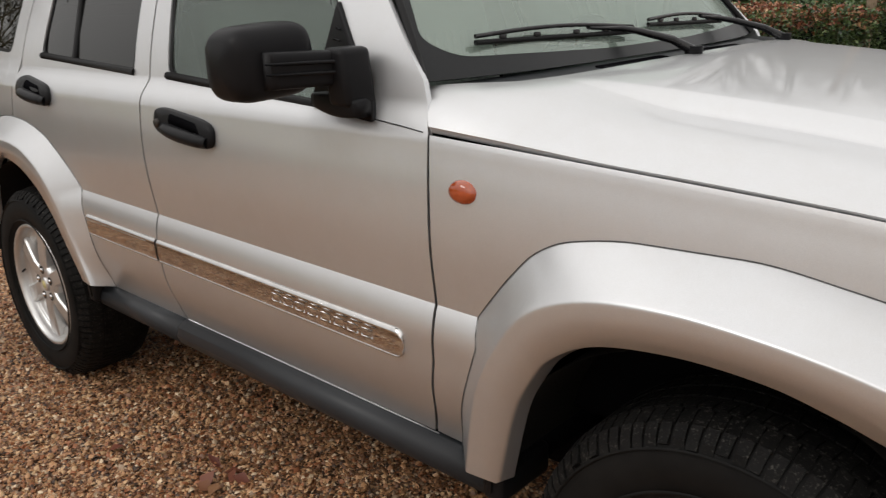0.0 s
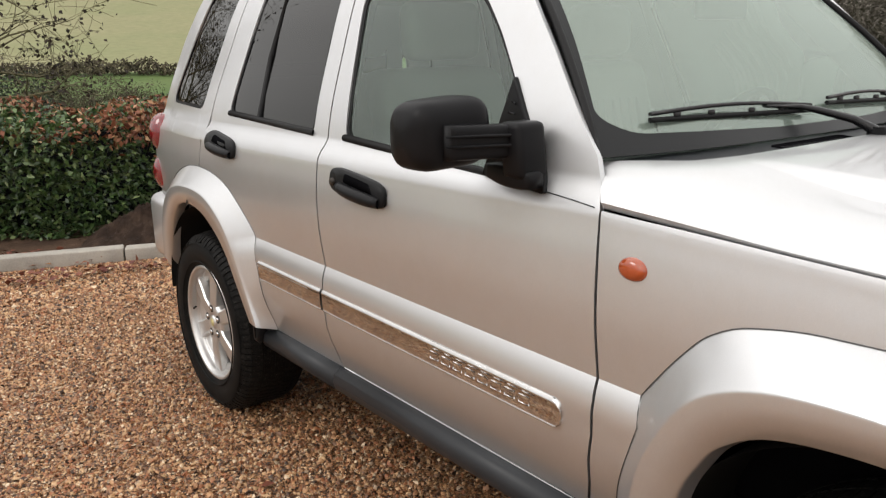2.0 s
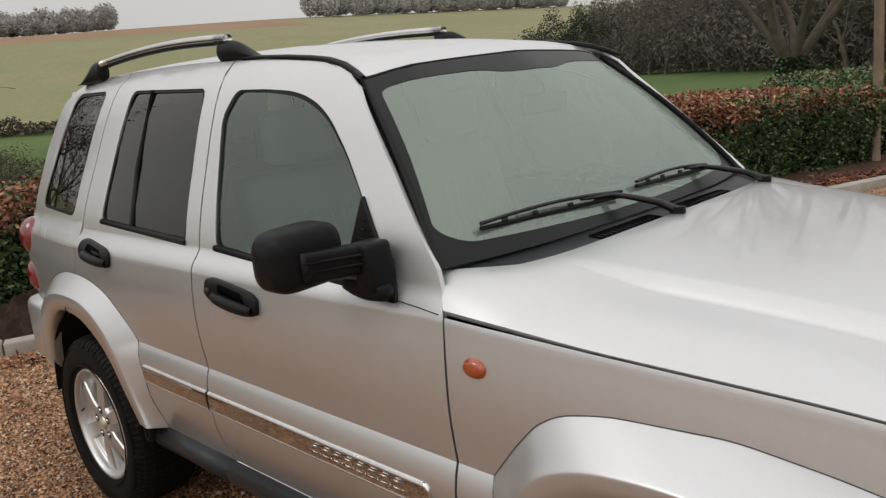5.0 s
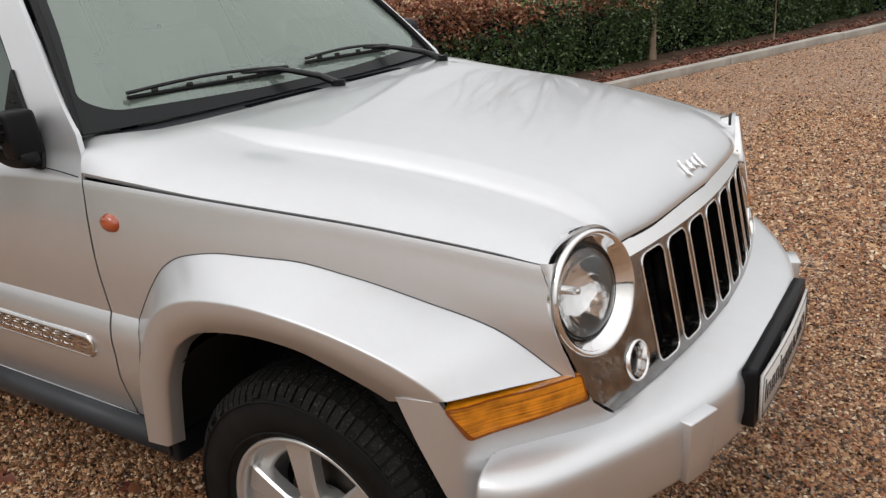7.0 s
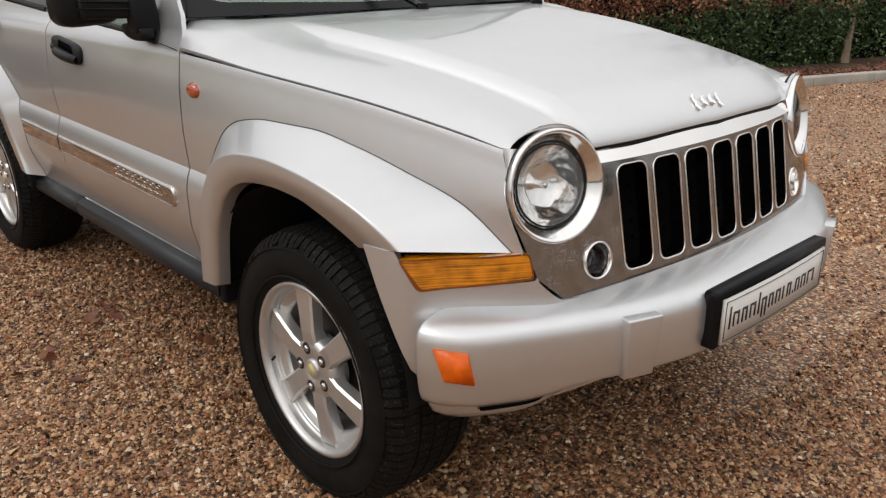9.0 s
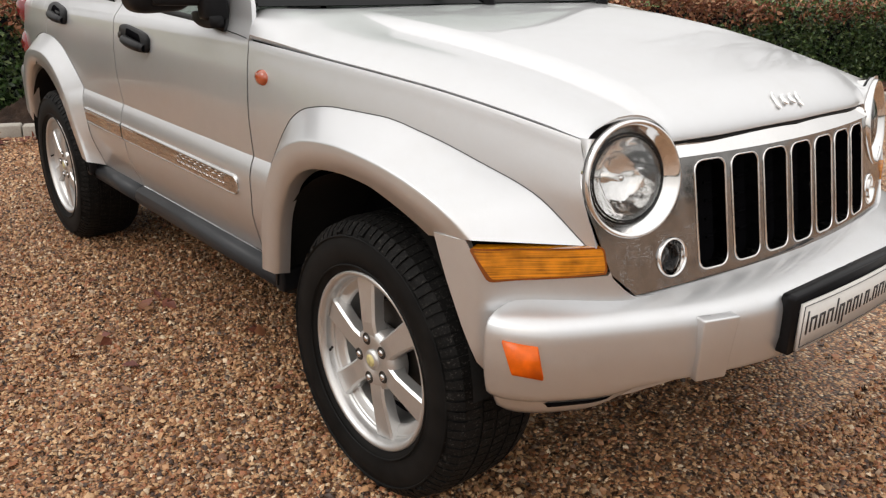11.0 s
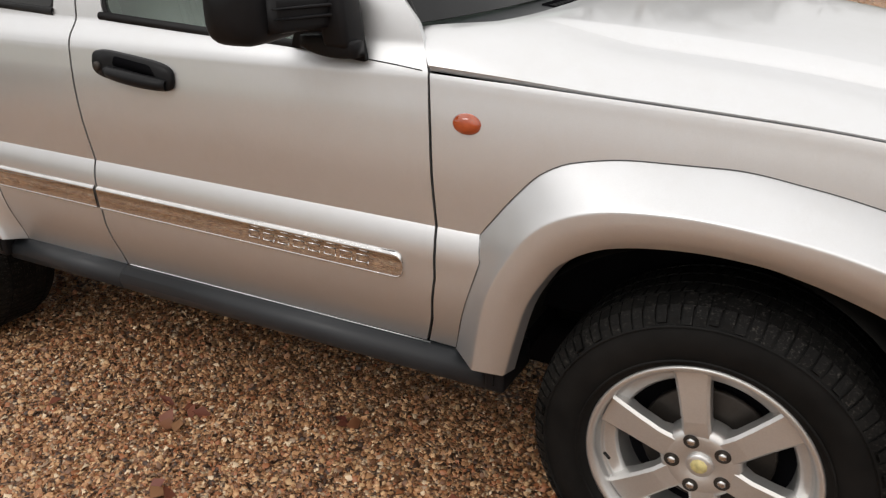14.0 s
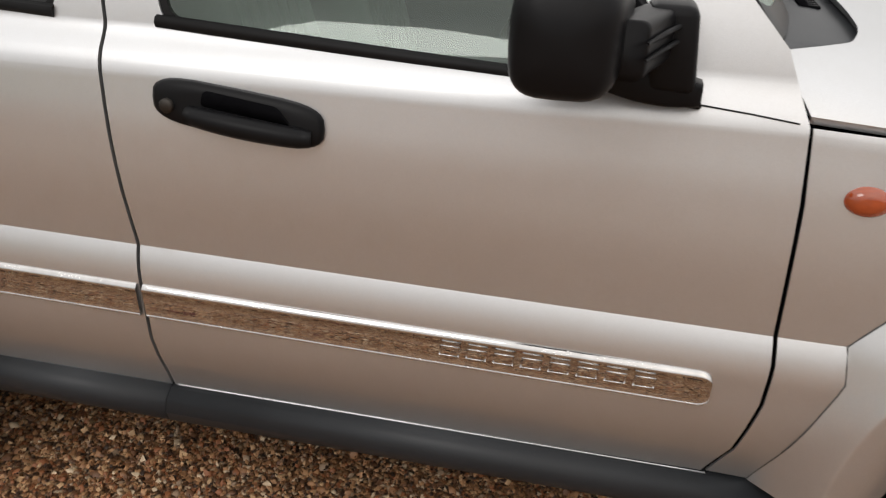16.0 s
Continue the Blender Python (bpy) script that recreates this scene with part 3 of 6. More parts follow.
front_door, front_door_l = both("front_door", sheet([(x, levelled(x, z)) for x, z in front_door_outline], door_side, [front_window], cv=BELT), PAINT, car)
rear_door, rear_door_l = both("rear_door", sheet([(x, levelled(x, z)) for x, z in rear_door_outline], door_side, [rear_window], cv=BELT), PAINT, car)
both("quarter_panel", sheet(quarter_outline, side, [quarter_window]), PAINT, car)
def wing_side(x, w):
    v = w - (1.112 - HOOD_LINE(x)) * ease(0.78, 1.11, w) if x > -0.64 else w
    return door_side(x, v)


wing, wing_l = both("front_wing", sheet([(x, lifted(x, levelled(x, z))) for x, z in wing_outline], wing_side, cv=BELT, depth=0.004), PAINT, car)

# near-black inner shell for the shade in the gaps, and a cabin floor
shell_low = [(-3.40, 0.62), (-3.05, 0.62), (-2.95, 0.88), (-2.3, 0.88), (-2.1, 0.44), (-0.6, 0.44), (-0.42, 0.88), (0.40, 0.86), (0.43, 0.98), (-0.62, 1.09), (-0.78, 1.12), (-3.37, 1.19)]
both("inner_shell", sheet(shell_low, side_in(0.03), du=0.2, dv=0.2, depth=0), DARK, car)
for gap in ([(x - 0.02, z) for x, z in REAR_GAP] + [(x + 0.02, z) for x, z in reversed(REAR_GAP)],
            [(-2.53, 1.735), (-2.61, 1.3), (-2.63, 1.15), (-2.68, 1.15), (-2.66, 1.3), (-2.58, 1.735)]):
    both("gap_seal", sheet(gap, side_in(0.022), du=0.1, dv=0.1, depth=0), SEAL, car)
part("cabin_floor", block(-3.3, -0.45, -0.74, 0.74, 0.42, 0.48, 0.01), DARK, car)


def window(name, outline, parent, glass, label, inset=0.007, rim=0.014):
    """A pane set back in its opening behind a black rubber frame."""
    c = Vector((sum(p[0] for p in outline) / len(outline), sum(p[1] for p in outline) / len(outline)))
    inner = [tuple(c + (Vector(p) - c) * (1 - rim / max(0.05, (Vector(p) - c).length))) for p in outline]
    out = []
    for k in (0, 1):
        frame_data = sheet(outline, side_in(0.003), [inner], du=0.3, dv=0.3, depth=0.01)
        pane_data = sheet(outline, side_in(inset), du=0.1, dv=0.1, depth=0)
        if k:
            frame_data, pane_data = mirrored(frame_data), mirrored(pane_data)
        part("window_seal", frame_data, SEAL, parent[k])
        pane = part(name, pane_data, glass, parent[k], label)
        pane.visible_shadow = False


window("window_pane", front_window, (front_door, front_door_l), DOOR_GLASS, "greenish clear window glass")
window("window_pane", rear_window, (rear_door, rear_door_l), DARK_GLASS, "dark privacy glass")
window("quarter_window", quarter_window, (car, car), DARK_GLASS, "dark privacy glass")
# waist seals and the divider of the rear door's window
for who, pts in (((front_door, front_door_l), ((-1.623, 1.174), (-1.2, 1.152), (-0.80, 1.133))), ((rear_door, rear_door_l), ((-2.455, 1.206), (-2.1, 1.19), (-1.805, 1.176)))):
    data = tube([(x, -half_width(x, z) + 0.004, z) for x, z in pts], 0.0125, 8, 0.9)
    part("waist_seal", data, SEAL, who[0]), part("waist_seal", mirrored(data), SEAL, who[1])
for k, who in enumerate((rear_door, rear_door_l)):
    data = tube([(x, -half_width(x, z) + 0.004, z) for x, z in ((-2.205, 1.2), (-2.225, 1.4), (-2.245, 1.665))], 0.009, 6)
    part("window_divider", mirrored(data) if k else data, SEAL, who)
# seam below the windscreen pillar
seam = tube([(x, -half_width(x, z) - 0.0005, z) for x, z in ((-0.79, 1.126), (-0.71, 1.119), (-0.645, 1.112))], 0.0022, 6, 0.5)
part("pillar_seam", seam, SEAL, front_door), part("pillar_seam", mirrored(seam), SEAL, front_door_l)

# bonnet
HOOD_REAR = curve((0.0, -0.505), (0.3, -0.51), (0.5, -0.522), (0.63, -0.555), (0.675, -0.60), (0.71, -0.65), (0.742, -0.706))
HOOD_FRONT = curve((0.0, 0.592), (0.3, 0.574), (0.43, 0.548), (0.50, 0.530), (0.58, 0.512), (0.65, 0.490))
CROWN = curve((-0.70, 1.205), (-0.46, 1.196), (-0.1, 1.168), (0.2, 1.128), (0.4, 1.085), (0.6, 1.035))
LAMP_Y, LAMP_Z, LAMP_R = 0.563, 0.902, 0.122


def nose_z(a):
    """The bonnet's front edge: level over the grille, then arched over the lamp."""
    level = 0.977 - 0.008 * (a / 0.43) ** 2
    reach = 0.130 ** 2 - (a - LAMP_Y) ** 2
    over = LAMP_Z + math.sqrt(reach) if reach > 0 else 0.0
    return max(level, over) if a < LAMP_Y else over


def hood_edge(x):
    return half_width(max(x, -0.64), HOOD_LINE(max(x, -0.64))) - 0.002


def hood_top(x, y):
    a = abs(y)
    r = min(1.0, a / (hood_edge(x) + 0.003))
    ze = HOOD_LINE(max(x, -0.64)) + 0.0065
    n = 9.0 - 5.0 * ease(-0.6, 0.35, x) + 12.0 * ease(-0.40, -0.68, x)
    z = ze + (CROWN(x) - 0.012 - ze) * (1 - r ** n) + 0.012 * (1 - r * r)
    yc = 0.55 - 0.09 * ease(-0.4, 0.5, x)
    u = min(1.0, max(0.0, (a - yc + 0.026) / 0.046))
    z -= 0.027 * ease(-0.50, -0.22, x) * u ** 1.7 * (1 - 0.75 * ease(yc + 0.02, yc + 0.19, a))
    return z


def hood_point(f, s):
    """f across the bonnet from edge to edge (-1 to 1), s from its rear edge (0) over the top (1) and down the rolled nose (2)."""
    a = abs(f)
    corner = 0.742 / hood_edge(-0.70)
    xr = HOOD_REAR(a * hood_edge(-0.70)) if a <= corner else -0.706 + (a - corner) / (1 - corner) * 0.074
    xf = 0.55
    for _ in range(6):
        xf = HOOD_FRONT(min(0.65, a * hood_edge(xf)))
    af = a * hood_edge(xf)
    reach = 0.15 - 0.06 * ease(0.4, 0.55, af)
    if s <= 1:
        x = xr + (xf - reach - xr) * s
        y = a * hood_edge(x)
        z = hood_top(x, y)
    else:
        th = (s - 1) * math.pi / 2
        x = xf - reach + reach * math.sin(th)
        y = a * hood_edge(x)
        z = hood_top(x, y)
        z -= (z - nose_z(af)) * (1 - math.cos(th))
    return Vector((x, math.copysign(y, f), z))


fs = [i * 0.045 for i in range(12)] + [0.53 + i * 0.005 for i in range(60)] + [0.835, 0.86, 0.885, 0.742 / hood_edge(-0.70), 0.94, 0.965, 0.985, 1.0]
fs = [-f for f in reversed(fs[1:])] + fs
ss = [i / 36 for i in range(36)] + [1 + i / 16 for i in range(17)]
grid = [[hood_point(f, q) for f in fs] for q in ss]
verts = [p for row in grid for p in row]
w = len(fs)
faces = [(i * w + j, (i + 1) * w + j, (i + 1) * w + j + 1, i * w + j + 1) for i in range(len(ss) - 1) for j in range(w - 1)]
# the turned-in flange along the four edges
for edge, turn in ((grid[0], (0.008, 0, -0.016)), (list(reversed(grid[-1])), (-0.012, 0, -0.006)), ([r[0] for r in reversed(grid)], (0, 0.006, -0.012)), ([r[-1] for r in grid], (0, -0.006, -0.012))):
    for p, q in zip(edge, edge[1:]):
        k = len(verts)
        verts += [p, q, q + Vector(turn), p + Vector(turn)]
        faces.append((k, k + 1, k + 2, k + 3))
bonnet = part("bonnet", (verts, faces, None), PAINT, car)
part("nose_seal", tube([hood_point(-1 + 2 * i / 120, 2) + Vector((-0.014, 0, -0.011)) for i in range(7, 114)], 0.0065, 6), SEAL, car)
part("engine_bay", block(-0.55, 0.38, -0.60, 0.60, 0.5, 0.95, 0.02), DARK, car)
for s in (-1, 1):
    # ledge under the bonnet's long edge, near-black for the shade in the gap
    ledge = loft(lambda a, b: (-0.64 + 1.08 * a, s * (half_width(-0.64 + 1.08 * a, HOOD_LINE(-0.64 + 1.08 * a)) - 0.006 - 0.06 * b), HOOD_LINE(-0.64 + 1.08 * a) - 0.012), 20, 1)
    part("bonnet_ledge", ledge, DARK, car)

# windscreen with its black border
SCREEN_X0 = curve((0.0, -0.605), (0.4, -0.622), (0.65, -0.66), (0.76, -0.69))
SCREEN_X1 = curve((0.0, -1.035), (0.4, -1.07), (0.565, -1.115))
SCREEN_Z1 = curve((0.0, 1.672), (0.4, 1.655), (0.565, 1.627))


def screen(y, t, lift=0.0):
    w = 0.757 + (0.562 - 0.757) * t
    k = abs(y) / w
    k = 1.15 * k * k / (k + 0.15)
    a, b = Vector((SCREEN_X0(k * 0.757), y, 1.196)), Vector((SCREEN_X1(k * 0.562), y, SCREEN_Z1(k * 0.562)))
    p = a.lerp(b, t)
    bow = 4 * t * (1 - t) * 0.022 + lift
    return (p.x + bow * 0.62, p.y, p.z + bow * 0.78)


glass_outline = [(-0.757, 0.0), (0.757, 0.0), (0.66, 0.5), (0.562, 1.0), (-0.562, 1.0), (-0.66, 0.5)]
clear = fillet([(-0.66, 0.075), (-0.2, 0.045), (0.2, 0.045), (0.66, 0.075), (0.715, 0.15), (0.637, 0.5), (0.552, 0.915), (0.22, 0.905), (0.12, 0.865), (-0.12, 0.865), (-0.22, 0.905), (-0.552, 0.915), (-0.637, 0.5), (-0.715, 0.15)], 0.05, 6)
windscreen = part("windscreen", sheet(glass_outline, screen, du=0.06, dv=0.06, depth=0), SCREEN_GLASS, car, "green-tinted windscreen with a pale film painting the sky's reflection")
windscreen.visible_shadow = False
part("windscreen_border", sheet(glass_outline, lambda y, t: screen(y, t, 0.0015), [clear], du=0.06, dv=0.06, depth=0.004), FRIT, windscreen)
for s in (-1, 1):
    strip = tube([Vector(screen(s * (0.757 - 0.195 * t), t)) + Vector((0.003, s * 0.011, 0.004)) for t in [i / 12 for i in range(13)]], 0.010, 8)
    part("screen_moulding", strip, SEAL, car)
    gutter = tube([(x, s * (half_width(x, ROOF_LINE(x)) - 0.004), ROOF_LINE(x) + 0.004) for x in (-1.05, -1.09, -1.15, -1.22, -1.32, -1.45, -1.6, -1.72)],
                  [0.009, 0.012, 0.013, 0.012, 0.011, 0.010, 0.010, 0.009], 8, 0.7)
    part("roof_gutter", gutter, PLASTIC, car)

# scuttle below the windscreen, with two slatted vents
ys = [i / 20 for i in range(21)]
cowl_right = [(SCREEN_X0(a * 0.757) - 0.02, -a * 0.757) for a in ys[1:]] + [(HOOD_REAR(a * 0.757) + 0.03, -a * 0.757) for a in reversed(ys[1:19])]
cowl_outline = [(SCREEN_X0(0) - 0.02, 0.0)] + cowl_right + [(HOOD_REAR(0) + 0.03, 0.0)]
cowl_full = cowl_outline + [(x, -y) for x, y in reversed(cowl_right)]


def cowl_z(x, y):
    k = ease(SCREEN_X0(abs(y)) - 0.02, HOOD_REAR(abs(y)) + 0.02, x)
    return (x, y, 1.192 - 0.014 * k * k - 0.006 * (y / 0.757) ** 2)


scuttle = part("scuttle", sheet(cowl_full, cowl_z, du=0.05, dv=0.05, depth=0.02), PLASTIC_GREY, car, "matt black plastic scuttle panel")
for y0 in (-0.335, 0.10):
    frame_pts = fillet([(-0.582, y0), (-0.540, y0 + 0.01), (-0.534, y0 + 0.30), (-0.576, y0 + 0.29)], 0.012)
    # near-black plate on the scuttle, painting the shade in the vent
    part("air_vent", prism(frame_pts, lambda x, y: (x, y, cowl_z(x, y)[2] + 0.003), (0, 0, -0.01)), DARK, scuttle)
    for i in range(13):
        part("vent_slat", block(-0.576, -0.544, y0 + 0.012 + i * 0.021, y0 + 0.018 + i * 0.021, 1.178, 1.190, 0.001, 1), PLASTIC, scuttle)

# roof
roof_right = [(-1.045, 0.0)] + [(SCREEN_X1(a * 0.56) - 0.006, -a * 0.56) for a in ys[4::4]]
roof_right += [(x, -half_width(x, ROOF_LINE(x)) + 0.003) for x in (-1.16, -1.25, -1.4, -1.57, -1.76, -2.1, -2.44, -2.8, -3.05, -3.16)] + [(-3.2, -0.3), (-3.21, 0.0)]
ROOF_TOP = curve((-1.03, 1.678), (-1.2, 1.715), (-1.5, 1.752), (-1.9, 1.776), (-2.4, 1.785), (-2.9, 1.776), (-3.21, 1.74))


def roof(x, y):
    ze = ROOF_LINE(min(x, -1.1)) - 0.002
    ye = half_width(x, ROOF_LINE(min(x, -1.1)))
    z = ze + (ROOF_TOP(x) - ze) * (1 - min(1.0, abs(y) / ye) ** 2.6)
    a = min(abs(y), 0.562)
    k = max(0.0, 1 - max(0.0, SCREEN_X1(a) - x) / 0.12)
    return (x, y, z + (SCREEN_Z1(a) + 0.004 - z) * k * k)


part("roof", sheet(list(reversed(roof_right + [(x, -y) for x, y in reversed(roof_right[1:-1])])), roof, du=0.1, dv=0.06, cu=(-1.06, -1.075, -1.09, -1.11, -1.13), depth=0.003), PAINT, car)
part("screen_header", tube([Vector(screen(-0.562 + 1.124 * i / 24, 1.0)) + Vector((-0.002, 0, 0.0)) for i in range(25)], 0.005, 6), SEAL, car)
part("roof_lining", sheet([(-1.2, -0.5), (-3.1, -0.45), (-3.1, 0.45), (-1.2, 0.5)][::-1], lambda x, y: (x, y, 1.655), du=0.4, dv=0.4, depth=0.02), LINING, car)

for s in (-1, 1):
    ry = s * 0.515
    def rail_z(x):
        return ROOF_LINE(x) + 0.012
    foot_f = loft(lambda a, b: ((-1.62 - 0.25 * a), ry + 0.024 * math.cos(2 * math.pi * b) * (0.5 + 0.5 * ease(0, 0.3, a)), rail_z(-1.7) - 0.01 + (0.068 * ease(0.0, 0.75, a) * (0.5 + 0.5 * math.sin(2 * math.pi * b)))), 10, 12, True)
    foot_r = loft(lambda a, b: ((-3.06 + 0.25 * a), ry + 0.022 * math.cos(2 * math.pi * b), rail_z(-3.0) - 0.02 + (0.085 * ease(0.0, 0.8, a) * (0.5 + 0.5 * math.sin(2 * math.pi * b)))), 10, 12, True)
    rail = part("roof_rail", tube([(-1.83 - 0.98 * i / 12, ry, 1.788 + 0.034 * math.sin(math.pi * (0.18 + 0.72 * i / 12))) for i in range(13)], 0.019, 12, 0.75), CHROME_DULL, car, "brushed silver roof rail on black feet")
    part("rail_foot", capped(foot_f, 12), PLASTIC, rail), part("rail_foot", capped(foot_r, 12), PLASTIC, rail)
    part("rail_underside", tube([(-1.83 - 0.98 * i / 12, ry, 1.774 + 0.034 * math.sin(math.pi * (0.18 + 0.72 * i / 12))) for i in range(13)], 0.014, 8, 0.6), PLASTIC, rail)

# wheel-arch flares: a rounded section from the panel over a soft edge to the lip
EDGE_F = [(0.0, -0.586, 0.458), (0.1, -0.539, 0.597), (0.185, -0.4965, 0.718), (0.215, -0.504, 0.779), (0.30, -0.419, 0.883), (0.36, -0.369, 0.932), (0.42, -0.306, 0.961), (0.5, -0.185, 0.977),
          (0.6, -0.03, 0.976), (0.7, 0.12, 0.952), (0.8, 0.27, 0.912), (0.9, 0.40, 0.868), (1.0, 0.518, 0.776)]
ARCH_X, ARCH_Z = (curve(*[(k[0], k[i]) for k in EDGE_F[3:]]) for i in (1, 2))


def edge_f(q):
    """The flare's edge on the wing: straight up to the ledge, then the arch."""
    if q > EDGE_F[3][0]:
        return ARCH_X(q), ARCH_Z(q)
    return tuple(float(np.interp(q, [k[0] for k in EDGE_F[:4]], [k[i] for k in EDGE_F[:4]])) for i in (1, 2))


K_F = [(-0.50, -0.885, 0.462), (-0.465, -0.893, 0.644), (-0.407, -0.896, 0.762), (-0.338, -0.897, 0.841), (-0.228, -0.898, 0.887), (-0.085, -0.898, 0.902),
       (0.044, -0.898, 0.897), (0.164, -0.897, 0.882), (0.27, -0.893, 0.856), (0.335, -0.885, 0.826), (0.385, -0.867, 0.783)]
I_F = [(-0.425, -0.893, 0.478), (-0.381, -0.902, 0.644), (-0.34, -0.904, 0.725), (-0.297, -0.905, 0.778), (-0.21, -0.906, 0.826), (-0.075, -0.906, 0.848),
       (0.055, -0.906, 0.846), (0.14, -0.906, 0.830), (0.20, -0.904, 0.812), (0.25, -0.901, 0.794), (0.277, -0.897, 0.780)]
O_R = [(-2.14, 0.456), (-2.135, 0.60), (-2.163, 0.765), (-2.205, 0.835), (-2.31, 0.919), (-2.41, 0.965), (-2.56, 0.992), (-2.75, 0.992), (-2.93, 0.955), (-3.09, 0.88), (-3.24, 0.72), (-3.30, 0.56)]
K_R = [(-2.155, -0.872, 0.468), (-2.215, -0.885, 0.62), (-2.27, -0.892, 0.73), (-2.32, -0.896, 0.80), (-2.39, -0.898, 0.855), (-2.49, -0.899, 0.898), (-2.61, -0.899, 0.913),
       (-2.76, -0.897, 0.907), (-2.89, -0.89, 0.872), (-3.0, -0.88, 0.80), (-3.10, -0.865, 0.68), (-3.16, -0.85, 0.54)]
I_R = [(-2.20, -0.885, 0.487), (-2.265, -0.897, 0.62), (-2.31, -0.902, 0.70), (-2.36, -0.905, 0.758), (-2.43, -0.906, 0.805), (-2.51, -0.907, 0.842), (-2.62, -0.907, 0.861),
       (-2.73, -0.905, 0.853), (-2.83, -0.90, 0.818), (-2.92, -0.892, 0.745), (-2.99, -0.882, 0.65), (-3.05, -0.87, 0.53)]


def edge_r(q):
    p = spline([(x, 0, z) for x, z in O_R], q)
    return p.x, p.z


def flare(edge, K, I, sway):
    K = [(x, y - 0.006, z + 0.010) for x, y, z in K]
    I = [(x, y + 0.002, z) for x, y, z in I]

    def f(s, t):
        x, z = edge(s)
        o, k, i = Vector((x, 0.001 - half_width(x, z), z)), spline(K, s), spline(I, s)
        if t > 0.86:
            u = (t - 0.86) / 0.14
            return i + Vector((sway * 0.01 * u, 0.045 * u, -0.004 * u))
        t /= 0.86
        w = 24.0
        a, b, c = (1 - t) ** 2, 2 * w * t * (1 - t), t * t
        return (a * o + b * k + c * i) / (a + b + c)
    data = loft(f, 60, 22)
    return data[0], [tuple(reversed(q)) for q in data[1]], None


both("front_wheel_flare", flare(edge_f, K_F, I_F, 1), PAINT, car)
both("rear_wheel_flare", flare(edge_r, K_R, I_R, 1), PAINT, car)
seam_r = tube([(-2.652, -half_width(-2.652, 0.985) - 0.004, 0.985), (-2.652, -0.872, 0.935), (-2.652, -0.894, 0.905), (-2.652, -0.906, 0.86)], 0.0025, 5, 1.0)
both("flare_seam", seam_r, SEAL, car)
for edge, last in ((edge_f, 1.0), (edge_r, 0.9)):
    knots = [edge(last * i / 70) for i in range(71)]
    line = tube([(x, -half_width(x, z) - 0.0002, z) for x, z in knots], 0.0013, 5)
    both("flare_seam", line, SEAM, car)

# arch liners
for cx, r in ((-0.03, 0.43), (-2.63, 0.43)):
    liner = loft(lambda a, b: (cx + r * math.cos(math.radians(2 + 176 * a)), -0.865 + 0.40 * b, 0.41 + r * math.sin(math.radians(2 + 176 * a))), 30, 4)
    both("arch_liner", liner, LINER, car)
    both("arch_inner_wall", prism([(cx + r * math.cos(radians(a)), 0.41 + r * math.sin(radians(a))) for a in range(0, 181, 10)], lambda x, z: (x, -0.48, z), (0, 0.02, 0)), LINER, car)

# sill moulding
SILL = [(-0.780, 0.458), (-0.812, 0.455), (-0.834, 0.440), (-0.841, 0.415), (-0.832, 0.390), (-0.808, 0.372), (-0.77, 0.364), (-0.70, 0.364), (-0.70, 0.45)]


def sill_run(x0, x1):
    n = len(SILL)
    verts = [(x, y, z) for x in (x0, (x0 + x1) / 2, x1) for y, z in SILL]
    faces = [(i * n + k, i * n + (k + 1) % n, (i + 1) * n + (k + 1) % n, (i + 1) * n + k) for i in range(2) for k in range(n)]
    return verts, faces + [tuple(reversed(range(n))), tuple(range(2 * n, 3 * n))], None


both("sill_moulding", sill_run(-1.686, -0.50), PLASTIC_GREY, car, "matt dark grey plastic sill cover")
both("sill_moulding", sill_run(-2.20, -1.689), PLASTIC_GREY, car, "matt dark grey plastic sill cover")
for x in (-0.455, -2.205):
    flap = block(x - 0.03, x + 0.02, -0.86, -0.70, 0.405, 0.475, 0.01)
    part("mud_flap", flap, PLASTIC, car)

# bright side strips, with a raised word turned into plain bars
def strip_data(x0, x1, tip):
    """A polished strip: a bright bevel along its top, a flat face, and a fine bead along its foot."""
    ends = [i / 30 * 0.97 for i in range(31)] + ([0.976, 0.982, 0.987, 0.991, 0.994, 0.9965, 0.9985, 1.0] if tip else [1.0])

    def run(profile):
        verts, k = [], len(profile)
        for q in ends:
            x = x0 + (x1 - x0) * q
            h = 0.033
            if tip:
                u = max(0.0, (q - 0.976) / 0.024)
                h *= math.sqrt(max(0.0, 1 - u ** 2.4)) * 0.62 + 0.38 if u < 1 else 0.30
            for v, rise in profile:
                z = 0.6825 - 0.0112 * (x + 1.149) + h * v
                verts.append((x, -half_width(x, z) - rise * (1.0 if h > 0.012 else 0.4), z))
        faces = [(i * k + j + 1, (i + 1) * k + j + 1, (i + 1) * k + j, i * k + j) for i in range(len(ends) - 1) for j in range(k - 1)]
        if tip:
            n = len(verts)
            verts += [(x1 + 0.001, -half_width(x1, 0.677) + 0.003, 0.677 + 0.3 * 0.033 * v) for v, r in profile]
            faces += [(n + j + 1, n + j, n - k + j, n - k + j + 1)[::-1] for j in range(k - 1)]
        return verts, faces, None
    return (*run([(1.0, -0.003), (1.0, 0.0005), (0.92, 0.0040), (0.79, 0.0072), (0.64, 0.0092), (0.63, 0.0086), (0.61, 0.0072), (0.2, 0.0080), (-0.4, 0.0080), (-0.86, 0.0070), (-0.87, 0.0071),
                 (-0.91, 0.0084), (-0.96, 0.0086), (-1.0, 0.004), (-1.0, -0.003)])[:2], None)


